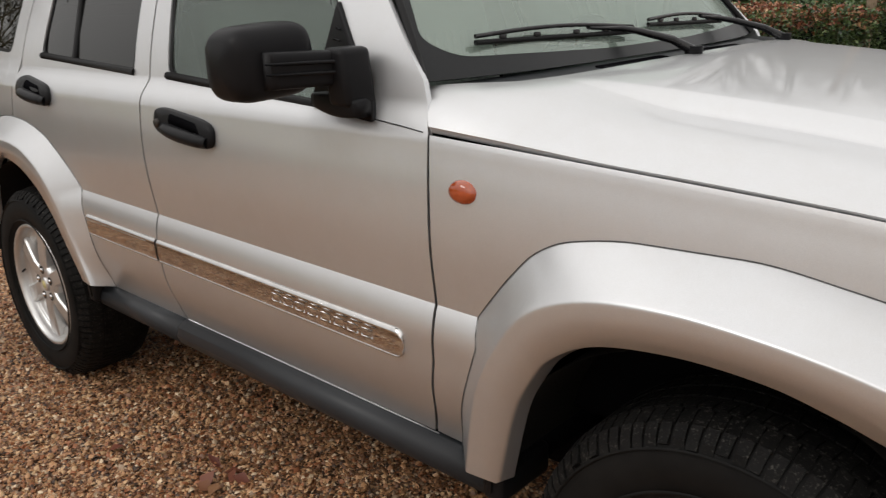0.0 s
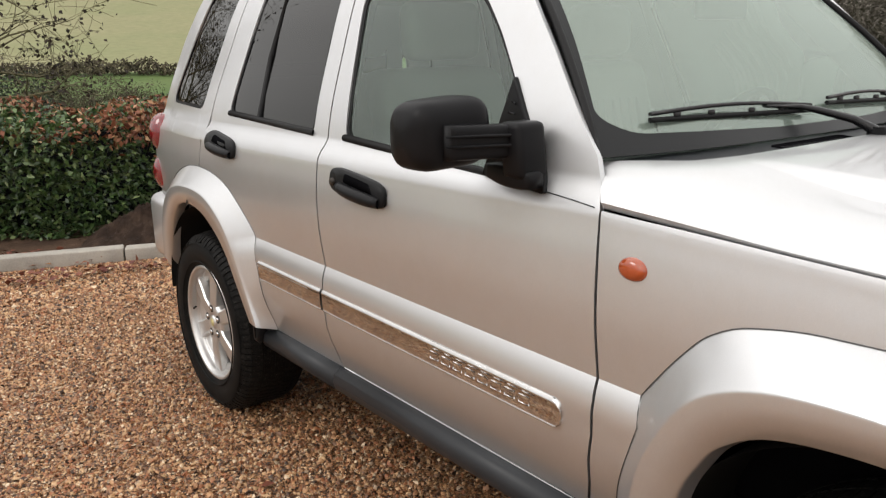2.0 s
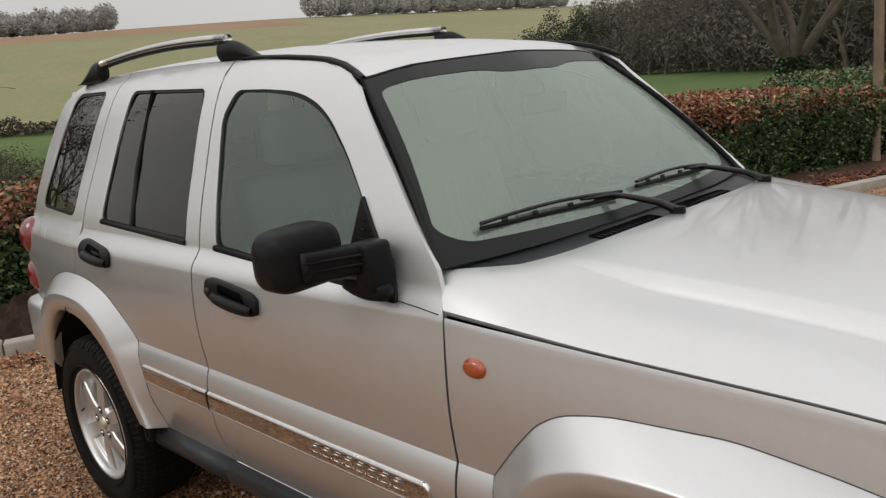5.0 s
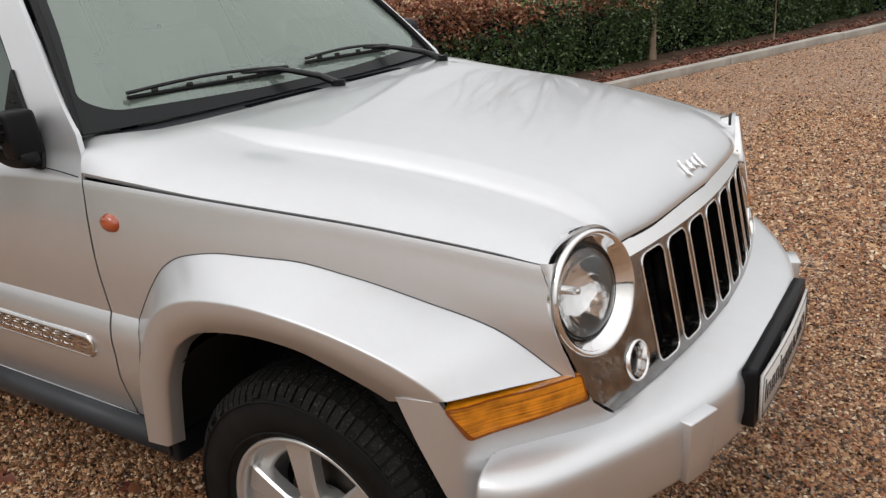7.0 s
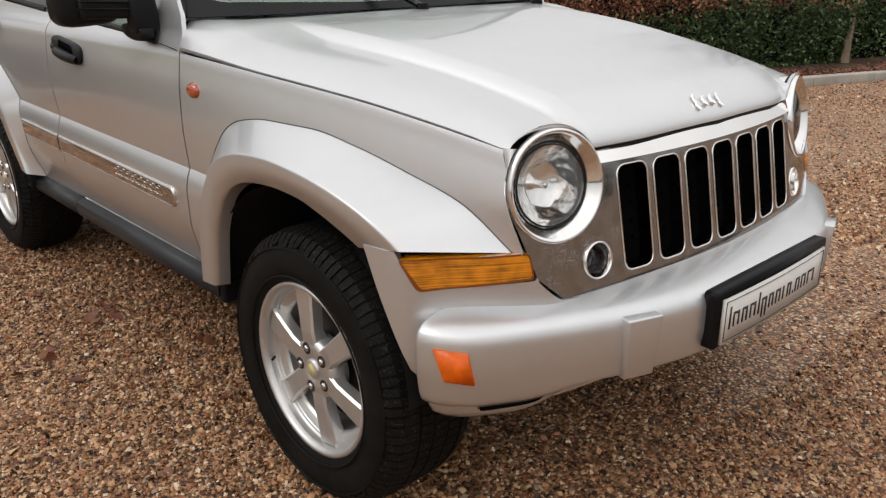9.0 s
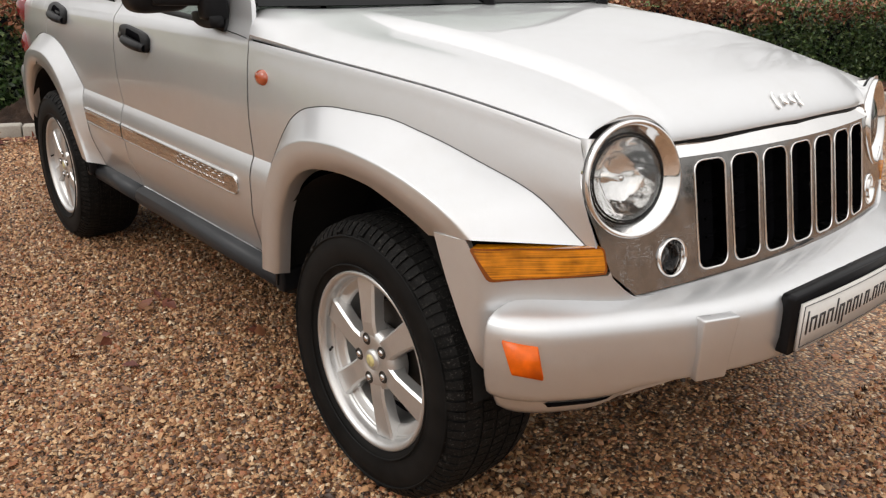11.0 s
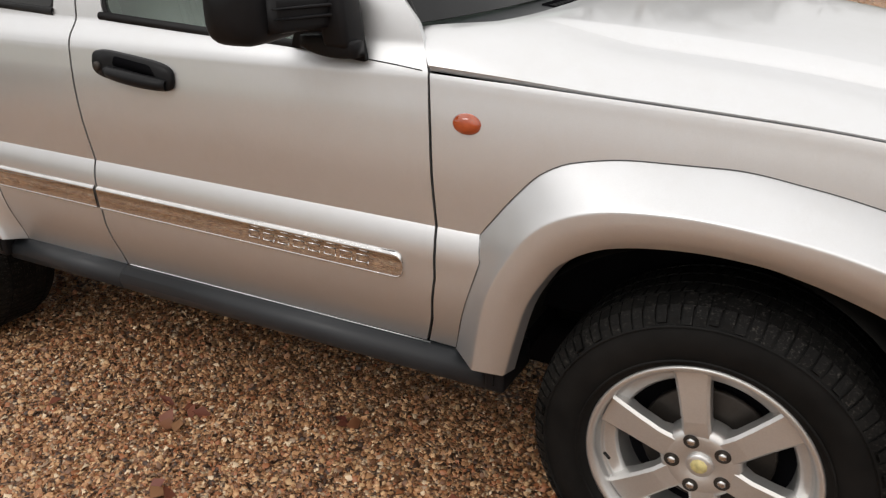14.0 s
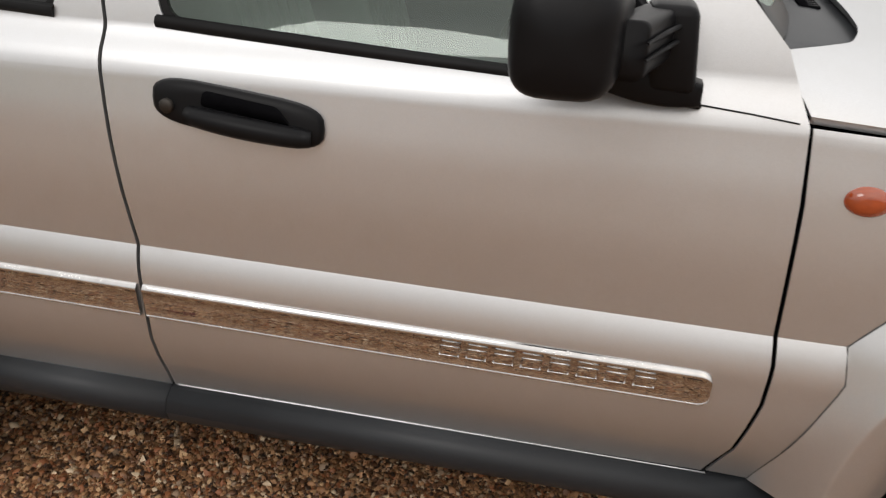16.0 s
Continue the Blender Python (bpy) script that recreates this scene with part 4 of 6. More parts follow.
for k, (door_f, door_b) in enumerate(((front_door, rear_door), (front_door_l, rear_door_l))):
    turn = mirrored if k else (lambda d: d)
    long_strip = part("side_strip", turn(strip_data(-1.678, -0.688, True)), STRIP, door_f, "bright polished side strip with raised lettering")
    part("side_strip", turn(strip_data(-2.125, -1.690, False)), STRIP, door_b, "bright polished side strip")
    for i in range(8):
        x = -1.132 + i * 0.046
        foot = 0.671 - 0.0112 * (x + 1.149)
        loop = [(x, foot), (x + 0.032, foot), (x + 0.034, foot + 0.019), (x + 0.002, foot + 0.019), (x, foot)]
        bar = [tube([(px, -half_width(px, pz) - 0.0080, pz) for px, pz in pair], 0.0013, 6, 1.0) for pair in zip(loop, loop[1:])]
        part("lettering_bar", turn(joined(*bar)), CHROME_DULL, long_strip)
# bright pressed edge along the foot of the doors
for x0, x1, who in ((-1.676, -0.655, (front_door, front_door_l)),):
    data = tube([(x0 + (x1 - x0) * i / 12, -half_width(x0 + (x1 - x0) * i / 12, 0.46) + 0.0005, 0.457) for i in range(13)], 0.0017, 8)
    part("door_foot_edge", data, PAINT, who[0]), part("door_foot_edge", mirrored(data), PAINT, who[1])

# door handles
def handle(cx, cz, dx, lock):
    """A black pull handle: a rounded backplate with a grip standing off it and a near-black plate painting the finger
    recess's shade.
    """
    def base(x, z):
        return -half_width(x, z)
    tilt = -0.10
    out = []
    n = 28
    for k in range(n):
        a = 2 * math.pi * k / n
        ex, ez = abs(math.cos(a)) ** 0.45 * math.copysign(1, math.cos(a)), abs(math.sin(a)) ** 0.6 * math.copysign(1, math.sin(a))
        out.append((cx + dx * ex, cz + 0.036 * ez + tilt * dx * ex))
    def plate(u, v):
        return (u, base(u, v) - 0.012, v)
    verts, faces = [], []
    rings = ((1.0, 0.0), (1.0, -0.008), (0.95, -0.014), (0.6, -0.016), (0.0, -0.016))
    for f, d in rings:
        for x, z in out:
            px, pz = cx + (x - cx) * f, cz + (z - cz) * f
            verts.append((px, base(px, pz) + d, pz))
    for i in range(len(rings) - 1):
        faces += [(i * n + (k + 1) % n, i * n + k, (i + 1) * n + k, (i + 1) * n + (k + 1) % n) for k in range(n)]
    grip_x = [cx - dx * 0.55 + dx * 1.42 * i / 12 for i in range(13)]
    grip = tube([(x, base(x, cz) - 0.015 - 0.011 * abs(math.sin(math.pi * i / 12)) ** 0.5, cz - 0.0145 + tilt * (x - cx)) for i, x in enumerate(grip_x)],
                [0.0145 + 0.0045 * abs(math.sin(math.pi * i / 12)) ** 0.5 for i in range(13)], 12, 0.95)
    # flat plate, no hollow: the shade of the recess is in its colour
    hollow = prism(fillet([(cx - dx * 0.40, cz + 0.002 + 0.007), (cx + dx * 0.66, cz + 0.002 - 0.010), (cx + dx * 0.50, cz + 0.026 - 0.008), (cx - dx * 0.36, cz + 0.028 + 0.005)], 0.009),
                   lambda x, z: (x, base(x, z) - 0.0172, z), (0, 0.003, 0))
    key = lathe([(0.0, -0.021), (0.010, -0.021), (0.012, -0.018), (0.012, -0.01)], 16, (cx - dx * 0.80, base(cx, cz), cz + 0.004)) if lock else None
    return (verts, faces, None), grip, hollow, key


for cx, cz, dx, lock, who in ((-1.470, 1.056, 0.142, True, (front_door, front_door_l)), (-2.435, 1.098, 0.142, False, (rear_door, rear_door_l))):
    for k in (0, 1):
        turn = mirrored if k else (lambda d: d)
        back, grip, hollow, key = handle(cx, cz, dx, lock)
        h = part("door_handle", turn(back), PLASTIC, who[k], "black plastic pull handle")
        for nm, d, mt in (("handle_grip", grip, PLASTIC), ("handle_recess", hollow, DARK), ("key_lock", key, STEEL)):
            if d:
                o = part(nm, turn(d), mt, who[k])

# side repeater
both("side_repeater", lathe([(0.0, -0.013), (0.012, -0.0125), (0.022, -0.009), (0.027, 0.0), (0.027, 0.004)], 28, (0, 0, 0)), REPEAT, car, "oval orange repeater lamp")
for ob in [o for o in bpy.data.objects if o.name.startswith("side_repeater")]:
    s = -1 if ob.name == "side_repeater" else 1
    ob.matrix_local = Matrix.LocRotScale((-0.535, s * half_width(-0.535, 1.014), 1.014), Euler((0, radians(4), s * radians(-3))), (1.2, 1, 0.84))

# door mirrors
def mirror_housing(s, t):
    """A rounded shell: s runs from the inner end to the outer end, t round it."""
    y = -0.8525 - 0.188 * s
    a = 2 * math.pi * t
    end = math.sqrt(max(0.0, 1 - abs(2 * s - 1) ** 5))
    ex, ez = abs(math.cos(a)) ** 0.6 * math.copysign(1, math.cos(a)), abs(math.sin(a)) ** 0.55 * math.copysign(1, math.sin(a))
    h = 0.073 * (0.25 + 0.75 * end)
    w = 0.062 * (0.2 + 0.8 * end)
    return (-0.958 + w * ex - 0.02 * s + (0.012 if ex > 0 else 0), y, 1.2496 + h * ez - 0.012 * s)


for k in (0, 1):
    turn = mirrored if k else (lambda d: d)
    shell = part("door_mirror", turn(capped(loft(mirror_housing, 24, 32, True), 32)), PLASTIC, car, "black plastic door mirror on a folding arm")
    def arm_shape(u, t):
        a = 2 * math.pi * t
        ex, ez = abs(math.cos(a)) ** 0.35 * math.copysign(1, math.cos(a)), abs(math.sin(a)) ** 0.35 * math.copysign(1, math.sin(a))
        return (-0.902 + 0.050 * u + 0.030 * ex, -0.985 + 0.160 * u, 1.230 - 0.004 * u + (0.036 - 0.002 * u) * ez)
    part("mirror_arm", turn(capped(loft(arm_shape, 10, 24, True), 24)), PLASTIC, shell)
    for dz in (-0.008, 0.012):
        part("arm_ridge", turn(tube([(-0.872, -1.0, 1.232 + dz), (-0.848, -0.92, 1.230 + dz), (-0.822, -0.845, 1.228 + dz)], [0.002, 0.004, 0.004], 6)), PLASTIC, shell)
    base_pts = fillet([(-0.985, 1.140), (-0.775, 1.120), (-0.80, 1.165), (-0.955, 1.355)], 0.012)
    part("mirror_base", turn(prism(base_pts, lambda x, z: (x, -half_width(x, z) - 0.008, z), (0, 0.02, 0))), PLASTIC, shell)
    foot = block(-0.872, -0.806, -0.868, -0.79, 1.150, 1.266, 0.014, 3, lambda c: (c.x + (0.012 if c.z < 1.2 else 0), c.y, c.z))
    if k:
        bmesh.ops.scale(foot, vec=(1, -1, 1), verts=foot.verts)
        bmesh.ops.reverse_faces(foot, faces=foot.faces)
    part("mirror_pivot", foot, PLASTIC, shell)
    def foot_shape(u, t):
        a = 2 * math.pi * t
        ex, ez = abs(math.cos(a)) ** 0.4 * math.copysign(1, math.cos(a)), abs(math.sin(a)) ** 0.4 * math.copysign(1, math.sin(a))
        x = -0.925 + 0.140 * u
        return (x, -0.838 + 0.026 * ex * (0.55 + 0.45 * math.sin(math.pi * min(1.0, 0.15 + u * 0.7))), 1.160 - 0.012 * u + (0.010 + 0.014 * math.sin(math.pi * (0.1 + 0.75 * u))) * ez)
    part("mirror_foot", turn(capped(loft(foot_shape, 10, 20, True), 20)), PLASTIC, shell)
    part("mirror_glass", turn(prism(fillet([(-0.885, 1.20), (-1.015, 1.19), (-1.015, 1.29), (-0.885, 1.30)], 0.03), lambda y, z: (-1.013 - 0.004 + 0.1 * (y + 0.88) , y, z), (0.004, 0, 0))), CHROME, shell)
    for i in range(5):
        z = 1.21 + i * 0.022
        part("mirror_rib", turn(tube([(-0.955 + i * 0.004, -half_width(-0.95, z) - 0.009, z), (-0.905 - i * 0.006, -half_width(-0.9, z) - 0.009, z - 0.004)], 0.0025, 5)), PLASTIC, shell)

# ---- the car's front ----
def face(y, z):
    return (0.642 - 0.208 * y * y - 0.19 * (z - 0.7), y, z)


def face_in(d):
    return lambda y, z: (face(y, z)[0] + d, y, z)


arc = [(-LAMP_Y + (LAMP_R - 0.002) * math.cos(radians(a)), LAMP_Z + (LAMP_R - 0.002) * math.sin(radians(a))) for a in range(26, 176, 10)]
grille_right = [(0.0, 0.939), (-0.25, 0.937), (-0.435, 0.934)] + arc + [(-0.681, 0.862), (-0.655, 0.785), (-0.633, 0.715), (-0.576, 0.662), (-0.39, 0.668), (0.0, 0.666)]
grille_outline = list(reversed(grille_right + [(-y, z) for y, z in reversed(grille_right[1:-1])]))
SLOTS = [i * 0.1165 for i in range(-3, 4)]
slot_shape = [fillet([(y - 0.046, 0.686), (y + 0.046, 0.686), (y + 0.0485, 0.924), (y - 0.0485, 0.924)], 0.028, 8) for y in SLOTS]
lamp_holes = [circle(s * LAMP_Y, LAMP_Z, LAMP_R - 0.012, n=40) for s in (-1, 1)]
fog_holes = [circle(s * 0.472, 0.727, 0.040, 0.044, 28) for s in (-1, 1)]
grille = part("grille", sheet(grille_outline, face, [*slot_shape, *lamp_holes, *fog_holes], du=0.05, dv=0.05, depth=0.004), CHROME_WET, car, "chrome seven-slot grille with beads of rain")
for shape, y in zip(slot_shape, SLOTS):
    # chrome lip round each slot, walls darkened for shade, near-black bars behind
    n = len(shape)
    rim = tube([face_in(0.0005)(*shape[i % n]) for i in range(n + 1)], 0.0026, 6, caps=False)
    part("slot_rim", rim, CHROME, grille)
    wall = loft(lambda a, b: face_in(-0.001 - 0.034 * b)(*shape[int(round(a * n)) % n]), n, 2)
    part("slot_wall", (wall[0], wall[1], None), CHROME_SHADED, grille)
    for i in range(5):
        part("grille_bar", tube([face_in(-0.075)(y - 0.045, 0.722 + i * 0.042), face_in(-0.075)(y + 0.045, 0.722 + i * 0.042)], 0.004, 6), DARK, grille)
# near-black sheet that paints the shade of the space behind the slots
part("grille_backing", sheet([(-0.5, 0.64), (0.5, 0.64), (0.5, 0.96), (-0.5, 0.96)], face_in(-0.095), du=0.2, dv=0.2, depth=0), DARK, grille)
lip = loft(lambda a, b: (face(-0.448 + 0.896 * a, 0.937)[0] + 0.005 - 0.022 * b, -0.448 + 0.896 * a, 0.936 + 0.031 * b - 0.008 * ((2 * a - 1) ** 2) * b), 48, 6)
part("grille_lip", (lip[0], lip[1], None), CHROME, grille)


def lamp_frame(s):
    """The tilt of a headlamp: its axis follows the face of the grille."""
    c = Vector(face(s * LAMP_Y, LAMP_Z))
    return Matrix.Translation(c) @ Euler((0, radians(-9), s * radians(14))).to_matrix().to_4x4() @ pose(0, 0, 0, 0, 0, 90)


def placed(data, m):
    return [m @ Vector(v) for v in data[0]], data[1], None


for s in (-1, 1):
    m = lamp_frame(s)
    lamp = part("headlamp", placed(lathe([(0.0885, 0.026), (0.091, 0.021), (0.098, 0.012), (0.1045, 0.005), (0.1095, -0.001), (0.1125, -0.0045), (0.1145, -0.006), (0.1175, -0.008), (0.121, -0.006), (0.1235, 0.0), (0.124, 0.006), (0.124, 0.045)], 96), m), CHROME, car, "round headlamp in a bright ring behind clear glass")
    facets = lathe([(0.0, 0.078), (0.02, 0.076), (0.04, 0.070), (0.06, 0.058), (0.076, 0.042), (0.088, 0.025)], 64)
    part("reflector", placed(facets, m), REFLECT, lamp)
    part("lamp_rim", placed(lathe([(0.0862, 0.020), (0.0880, 0.016), (0.0900, 0.021)], 64), m), GLOSS_BLACK, lamp)
    part("bulb_cap", placed(lathe([(0.0, 0.036), (0.005, 0.037), (0.008, 0.041), (0.009, 0.08)], 20), m), CHROME, lamp)
    lens = part("lamp_glass", placed(lathe([(0.0, -0.004), (0.02, -0.0033), (0.04, -0.0010), (0.057, 0.0025), (0.070, 0.0070), (0.080, 0.0120), (0.0855, 0.0160), (0.0872, 0.0180)], 72), m), LENS_GLASS, lamp, "clear domed lamp glass")
    lens.visible_shadow = False
    cup = Matrix.Translation(face(s * 0.472, 0.727)) @ Euler((0, radians(-9), s * radians(7))).to_matrix().to_4x4() @ pose(0, 0, 0, 0, 0, 90)
    fog = part("round_socket", placed(lathe([(0.036, 0.05), (0.038, 0.0), (0.0405, -0.005), (0.043, -0.003), (0.044, 0.006)], 32), cup), CHROME, grille, "round chrome socket with a dark blank")
    part("socket_blank", placed(lathe([(0.0, 0.028), (0.022, 0.030), (0.026, 0.040), (0.038, 0.044)], 24, (0, 0, 0)), cup), GLOSS_BLACK, grille)
# the wing's rounded front edge, turned in towards the lamp ring and the grille
def lamp_side(z):
    if z >= 0.868:
        return LAMP_Y + math.sqrt(max(0.0, 0.1265 ** 2 - (z - LAMP_Z) ** 2))
    return 0.637 + 0.049 * (z - 0.715) / 0.153


def wing_nose(a, b):
    z = 0.9915 - 0.2165 * a
    edge_x = curve((0.775, 0.540), (0.83, 0.521), (0.893, 0.501), (0.945, 0.494), (0.988, 0.478), (1.0, 0.470))(z)
    p = Vector(side(edge_x, z))
    y = -lamp_side(z)
    y = max(y, p.y - 0.010)
    on_ring = face(LAMP_Y, LAMP_Z)[0] - 0.249 * (-y - LAMP_Y) - 0.158 * (z - LAMP_Z) + 0.001
    x = face(y, z)[0] - 0.004
    q = Vector((x + (on_ring - x) * ease(0.80, 0.87, z), y + 0.001, z))
    mid = Vector((max(p.x, q.x) + 0.001, min(p.y, y) - 0.0005, z))
    return p * (1 - b) ** 2 + mid * 2 * b * (1 - b) + q * b * b


data = loft(wing_nose, 24, 8)
part("wing_nose", data, PAINT, wing), part("wing_nose", mirrored(data), PAINT, wing_l)
part("nose_panel", sheet([(-0.62, 0.60), (0.62, 0.60), (0.66, 0.78), (0.66, 0.95), (0.55, 1.0), (-0.55, 1.0), (-0.66, 0.95), (-0.66, 0.78)], face_in(-0.10), du=0.3, dv=0.3, depth=0), DARK, car)

# badge on the bonnet: plain chrome bars, no letters
badge_bars = []


def on_nose(y, u, lift):
    """A point on the rolled nose: u metres up it from the badge's foot."""
    q = 1.66 - u * 5.2
    f = y / hood_edge(0.5)
    p, e = hood_point(f, q), 0.02
    n = (hood_point(f + e, q) - hood_point(f - e, q)).cross(hood_point(f, q - e) - hood_point(f, q + e)).normalized()
    return p + n * lift


for y0, low, high, fat in ((-0.080, -0.010, 0.040, 0.0046), (-0.047, 0.002, 0.030, 0.0056), (-0.014, 0.002, 0.030, 0.0056), (0.020, -0.013, 0.031, 0.0046)):
    stroke = [on_nose(y0 + (low + (high - low) * i / 6) * 0.35 + (0.008 if i in (0, 6) else 0), low + (high - low) * i / 6, 0.004) for i in range(7)]
    badge_bars.append(tube(stroke, [fat * 0.7, fat, fat, fat * 0.85, fat, fat, fat * 0.7], 8))
part("bonnet_badge", joined(*badge_bars), CHROME, bonnet, "small chrome script badge on the bonnet nose")

# bumper: the cover under the corner lamps, then the bar round the front
COVER = [(0.20, -0.902), (0.28, -0.894), (0.385, -0.868), (0.44, -0.79), (0.50, -0.715), (0.552, -0.645), (0.585, -0.585), (0.62, -0.45)]


def cover(s, z):
    p = spline([(*q, 0) for q in COVER], s)
    k = ease(0.55, 0.40, z)
    return (p.x - 0.02 * k, p.y + 0.03 * k, z)


cover_outline = [(0.16, 0.790), (0.205, 0.70), (0.26, 0.60), (0.31, 0.52), (0.38, 0.455), (0.46, 0.41), (0.60, 0.40), (1.0, 0.42), (1.0, 0.655), (0.86, 0.662), (0.745, 0.708), (0.733, 0.722),
                 (0.724, 0.714), (0.362, 0.7015), (0.333, 0.709), (0.266, 0.790)]
both("bumper_cover", sheet(cover_outline, cover, du=0.04, dv=0.04, depth=0.02), PAINT, car)
lamp_outline = fillet([(0.338, 0.704), (0.722, 0.717), (0.700, 0.777), (0.274, 0.776)], 0.016)


def amber(s, z):
    p = cover(s, z)
    bulge = 0.006 * math.sin(math.pi * min(1, max(0, (s - 0.27) / 0.43)))
    return (p[0] + bulge, p[1] - bulge, z)


data = sheet(lamp_outline, amber, du=0.03, dv=0.03, depth=0.03)
lamps = both("corner_lamp", data, AMBER, car, "amber corner indicator lamp with a fluted lens")
inner_edge = fillet([(0.352, 0.7085), (0.714, 0.7215), (0.694, 0.7735), (0.284, 0.7725)], 0.014)
data = sheet(lamp_outline, lambda q, z: tuple(Vector(amber(q, z)) + Vector((0.0005, -0.0005, 0))), [inner_edge], du=0.03, dv=0.03, depth=0.002)
part("lens_border", data, AMBER_DARK, lamps[0]), part("lens_border", mirrored(data), AMBER_DARK, lamps[1])

BAR = [(0.425, -0.874), (0.455, -0.870), (0.49, -0.854), (0.535, -0.815), (0.575, -0.755), (0.625, -0.66), (0.67, -0.565), (0.715, -0.45), (0.75, -0.32), (0.772, -0.16), (0.779, 0.0)]


def bar_frame(s):
    """s 0 to 1 from the right-hand end to the left-hand end."""
    k = 2 * s if s <= 0.5 else 2 - 2 * s
    p = spline([(*q, 0) for q in BAR], k)
    a, b = spline([(*q, 0) for q in BAR], max(0, k - 0.01)), spline([(*q, 0) for q in BAR], min(1, k + 0.01))
    n = (b - a).normalized().cross(Vector((0, 0, 1)))
    if s > 0.5:
        p, n = Vector((p.x, -p.y, 0)), Vector((n.x, -n.y, 0))
    return p, n


SECTION = [(-0.13, 0.668), (-0.08, 0.660), (-0.045, 0.653), (-0.026, 0.648), (-0.013, 0.6415), (-0.004, 0.633), (0.0005, 0.623), (0.003, 0.612), (0.004, 0.582), (0.004, 0.55), (-0.001, 0.512), (-0.005, 0.488),
           (-0.010, 0.472), (-0.020, 0.461), (-0.030, 0.457), (-0.034, 0.447), (-0.045, 0.425), (-0.075, 0.402), (-0.12, 0.395)]


def PROFILE(t):
    return float(np.interp(t * 18, range(19), [p[0] for p in SECTION]))


def PROF_Z(t):
    return float(np.interp(t * 18, range(19), [p[1] for p in SECTION]))


def bumper_bar(s, t):
    p, n = bar_frame(s)
    k = min(s, 1 - s) * 2
    end = ease(0.0, 0.05, k)
    tuck = 1 - end
    off = PROFILE(t) - 0.05 * tuck ** 1.2
    z = PROF_Z(t)
    mid = ease(0.45, 0.62, k)
    if t > 0.5:
        z += (0.495 - z) * mid * min(1.0, (t - 0.5) / 0.15) * 0.75 if z < 0.5 else 0
    if t < 0.28:
        z -= 0.03 * tuck * (1 - t / 0.28)
    return (p.x + n.x * off, p.y + n.y * off, z)


data = loft(bumper_bar, 120, 36)
bumper = part("front_bumper", (data[0], [tuple(reversed(f)) for f in data[1]], None), PAINT, car, "silver front bumper with a broad flat top")
for s in (-1, 1):
    # raised blocks beside the plate
    m = Matrix.Translation((0.722, s * 0.475, 0.0)) @ Matrix.Rotation(s * radians(19), 4, "Z")
    boss = block(-0.07, 0.008, -0.045, 0.045, 0.487, 0.634, 0.004, 2, lambda c: (c.x - 0.012 * (c.z < 0.55), c.y * (1.0 if c.z > 0.55 else 0.86), c.z))
    bmesh.ops.transform(boss, matrix=m, verts=boss.verts)
    part("bumper_block", boss, PAINT, bumper)
    mark = fillet([(0.084, 0.606), (0.147, 0.599), (0.158, 0.527), (0.108, 0.535)], 0.003)

    def mark_surf(u, z, s=s):
        p, n = bar_frame(u)
        q = p + n * 0.010
        return (q.x, s * abs(q.y), z)
    md = prism(mark, lambda u, z: mark_surf(u, z, -1), (-0.010, 0.012, 0))
    part("side_marker", md if s < 0 else mirrored(md), ORANGE, bumper, "orange side marker reflector")
    # near-black sheet laid on the bar, painting the shade of the opening
    slot_d = sheet(fillet([(0.165, 0.80), (0.25, 0.80), (0.245, 0.845), (0.175, 0.855)], 0.006), lambda u, t: tuple(Vector(bumper_bar(u, t)) + bar_frame(u)[1] * 0.003), du=0.01, dv=0.012, depth=0)
    part("bumper_slot", slot_d if s < 0 else mirrored(slot_d), DARK, bumper)
lower = loft(lambda a, b: (0.42 + 0.20 * math.sin(math.pi * a) - 0.05 * b, -0.72 + 1.44 * a, 0.47 - 0.05 * b), 30, 3)
part("bumper_valance", lower, PLASTIC, bumper)

# number plate and its dark holder; the name on it becomes plain bars
def plate_x(y):
    return 0.787 - 0.12 * y * y


holder = part("plate_holder", prism(fillet([(-0.285, 0.508), (0.285, 0.508), (0.285, 0.648), (-0.285, 0.648)], 0.012), lambda y, z: (plate_x(y) + 0.004, y, z), (-0.03, 0, 0)), PLASTIC, car)
plate_pts = [(-0.26 + 0.52 * i / 12, 0.516) for i in range(13)] + [(0.26 - 0.52 * i / 12, 0.628) for i in range(13)]
plate = part("number_plate", prism(plate_pts, lambda y, z: (plate_x(y) + 0.012, y, z), (-0.006, 0, 0)), PLATE, car, "white dealer plate with dark lettering")
edge = [(-0.252, 0.523), (0.252, 0.523), (0.252, 0.621), (-0.252, 0.621), (-0.252, 0.523)]
line = []
for (a, b), (c, d) in zip(edge, edge[1:]):
    line.append(tube([(plate_x(a + (c - a) * i / 8) + 0.0125, a + (c - a) * i / 8, b + (d - b) * i / 8) for i in range(9)], 0.0012, 4))
part("plate_border", joined(*line), INK, plate)
x = -0.235
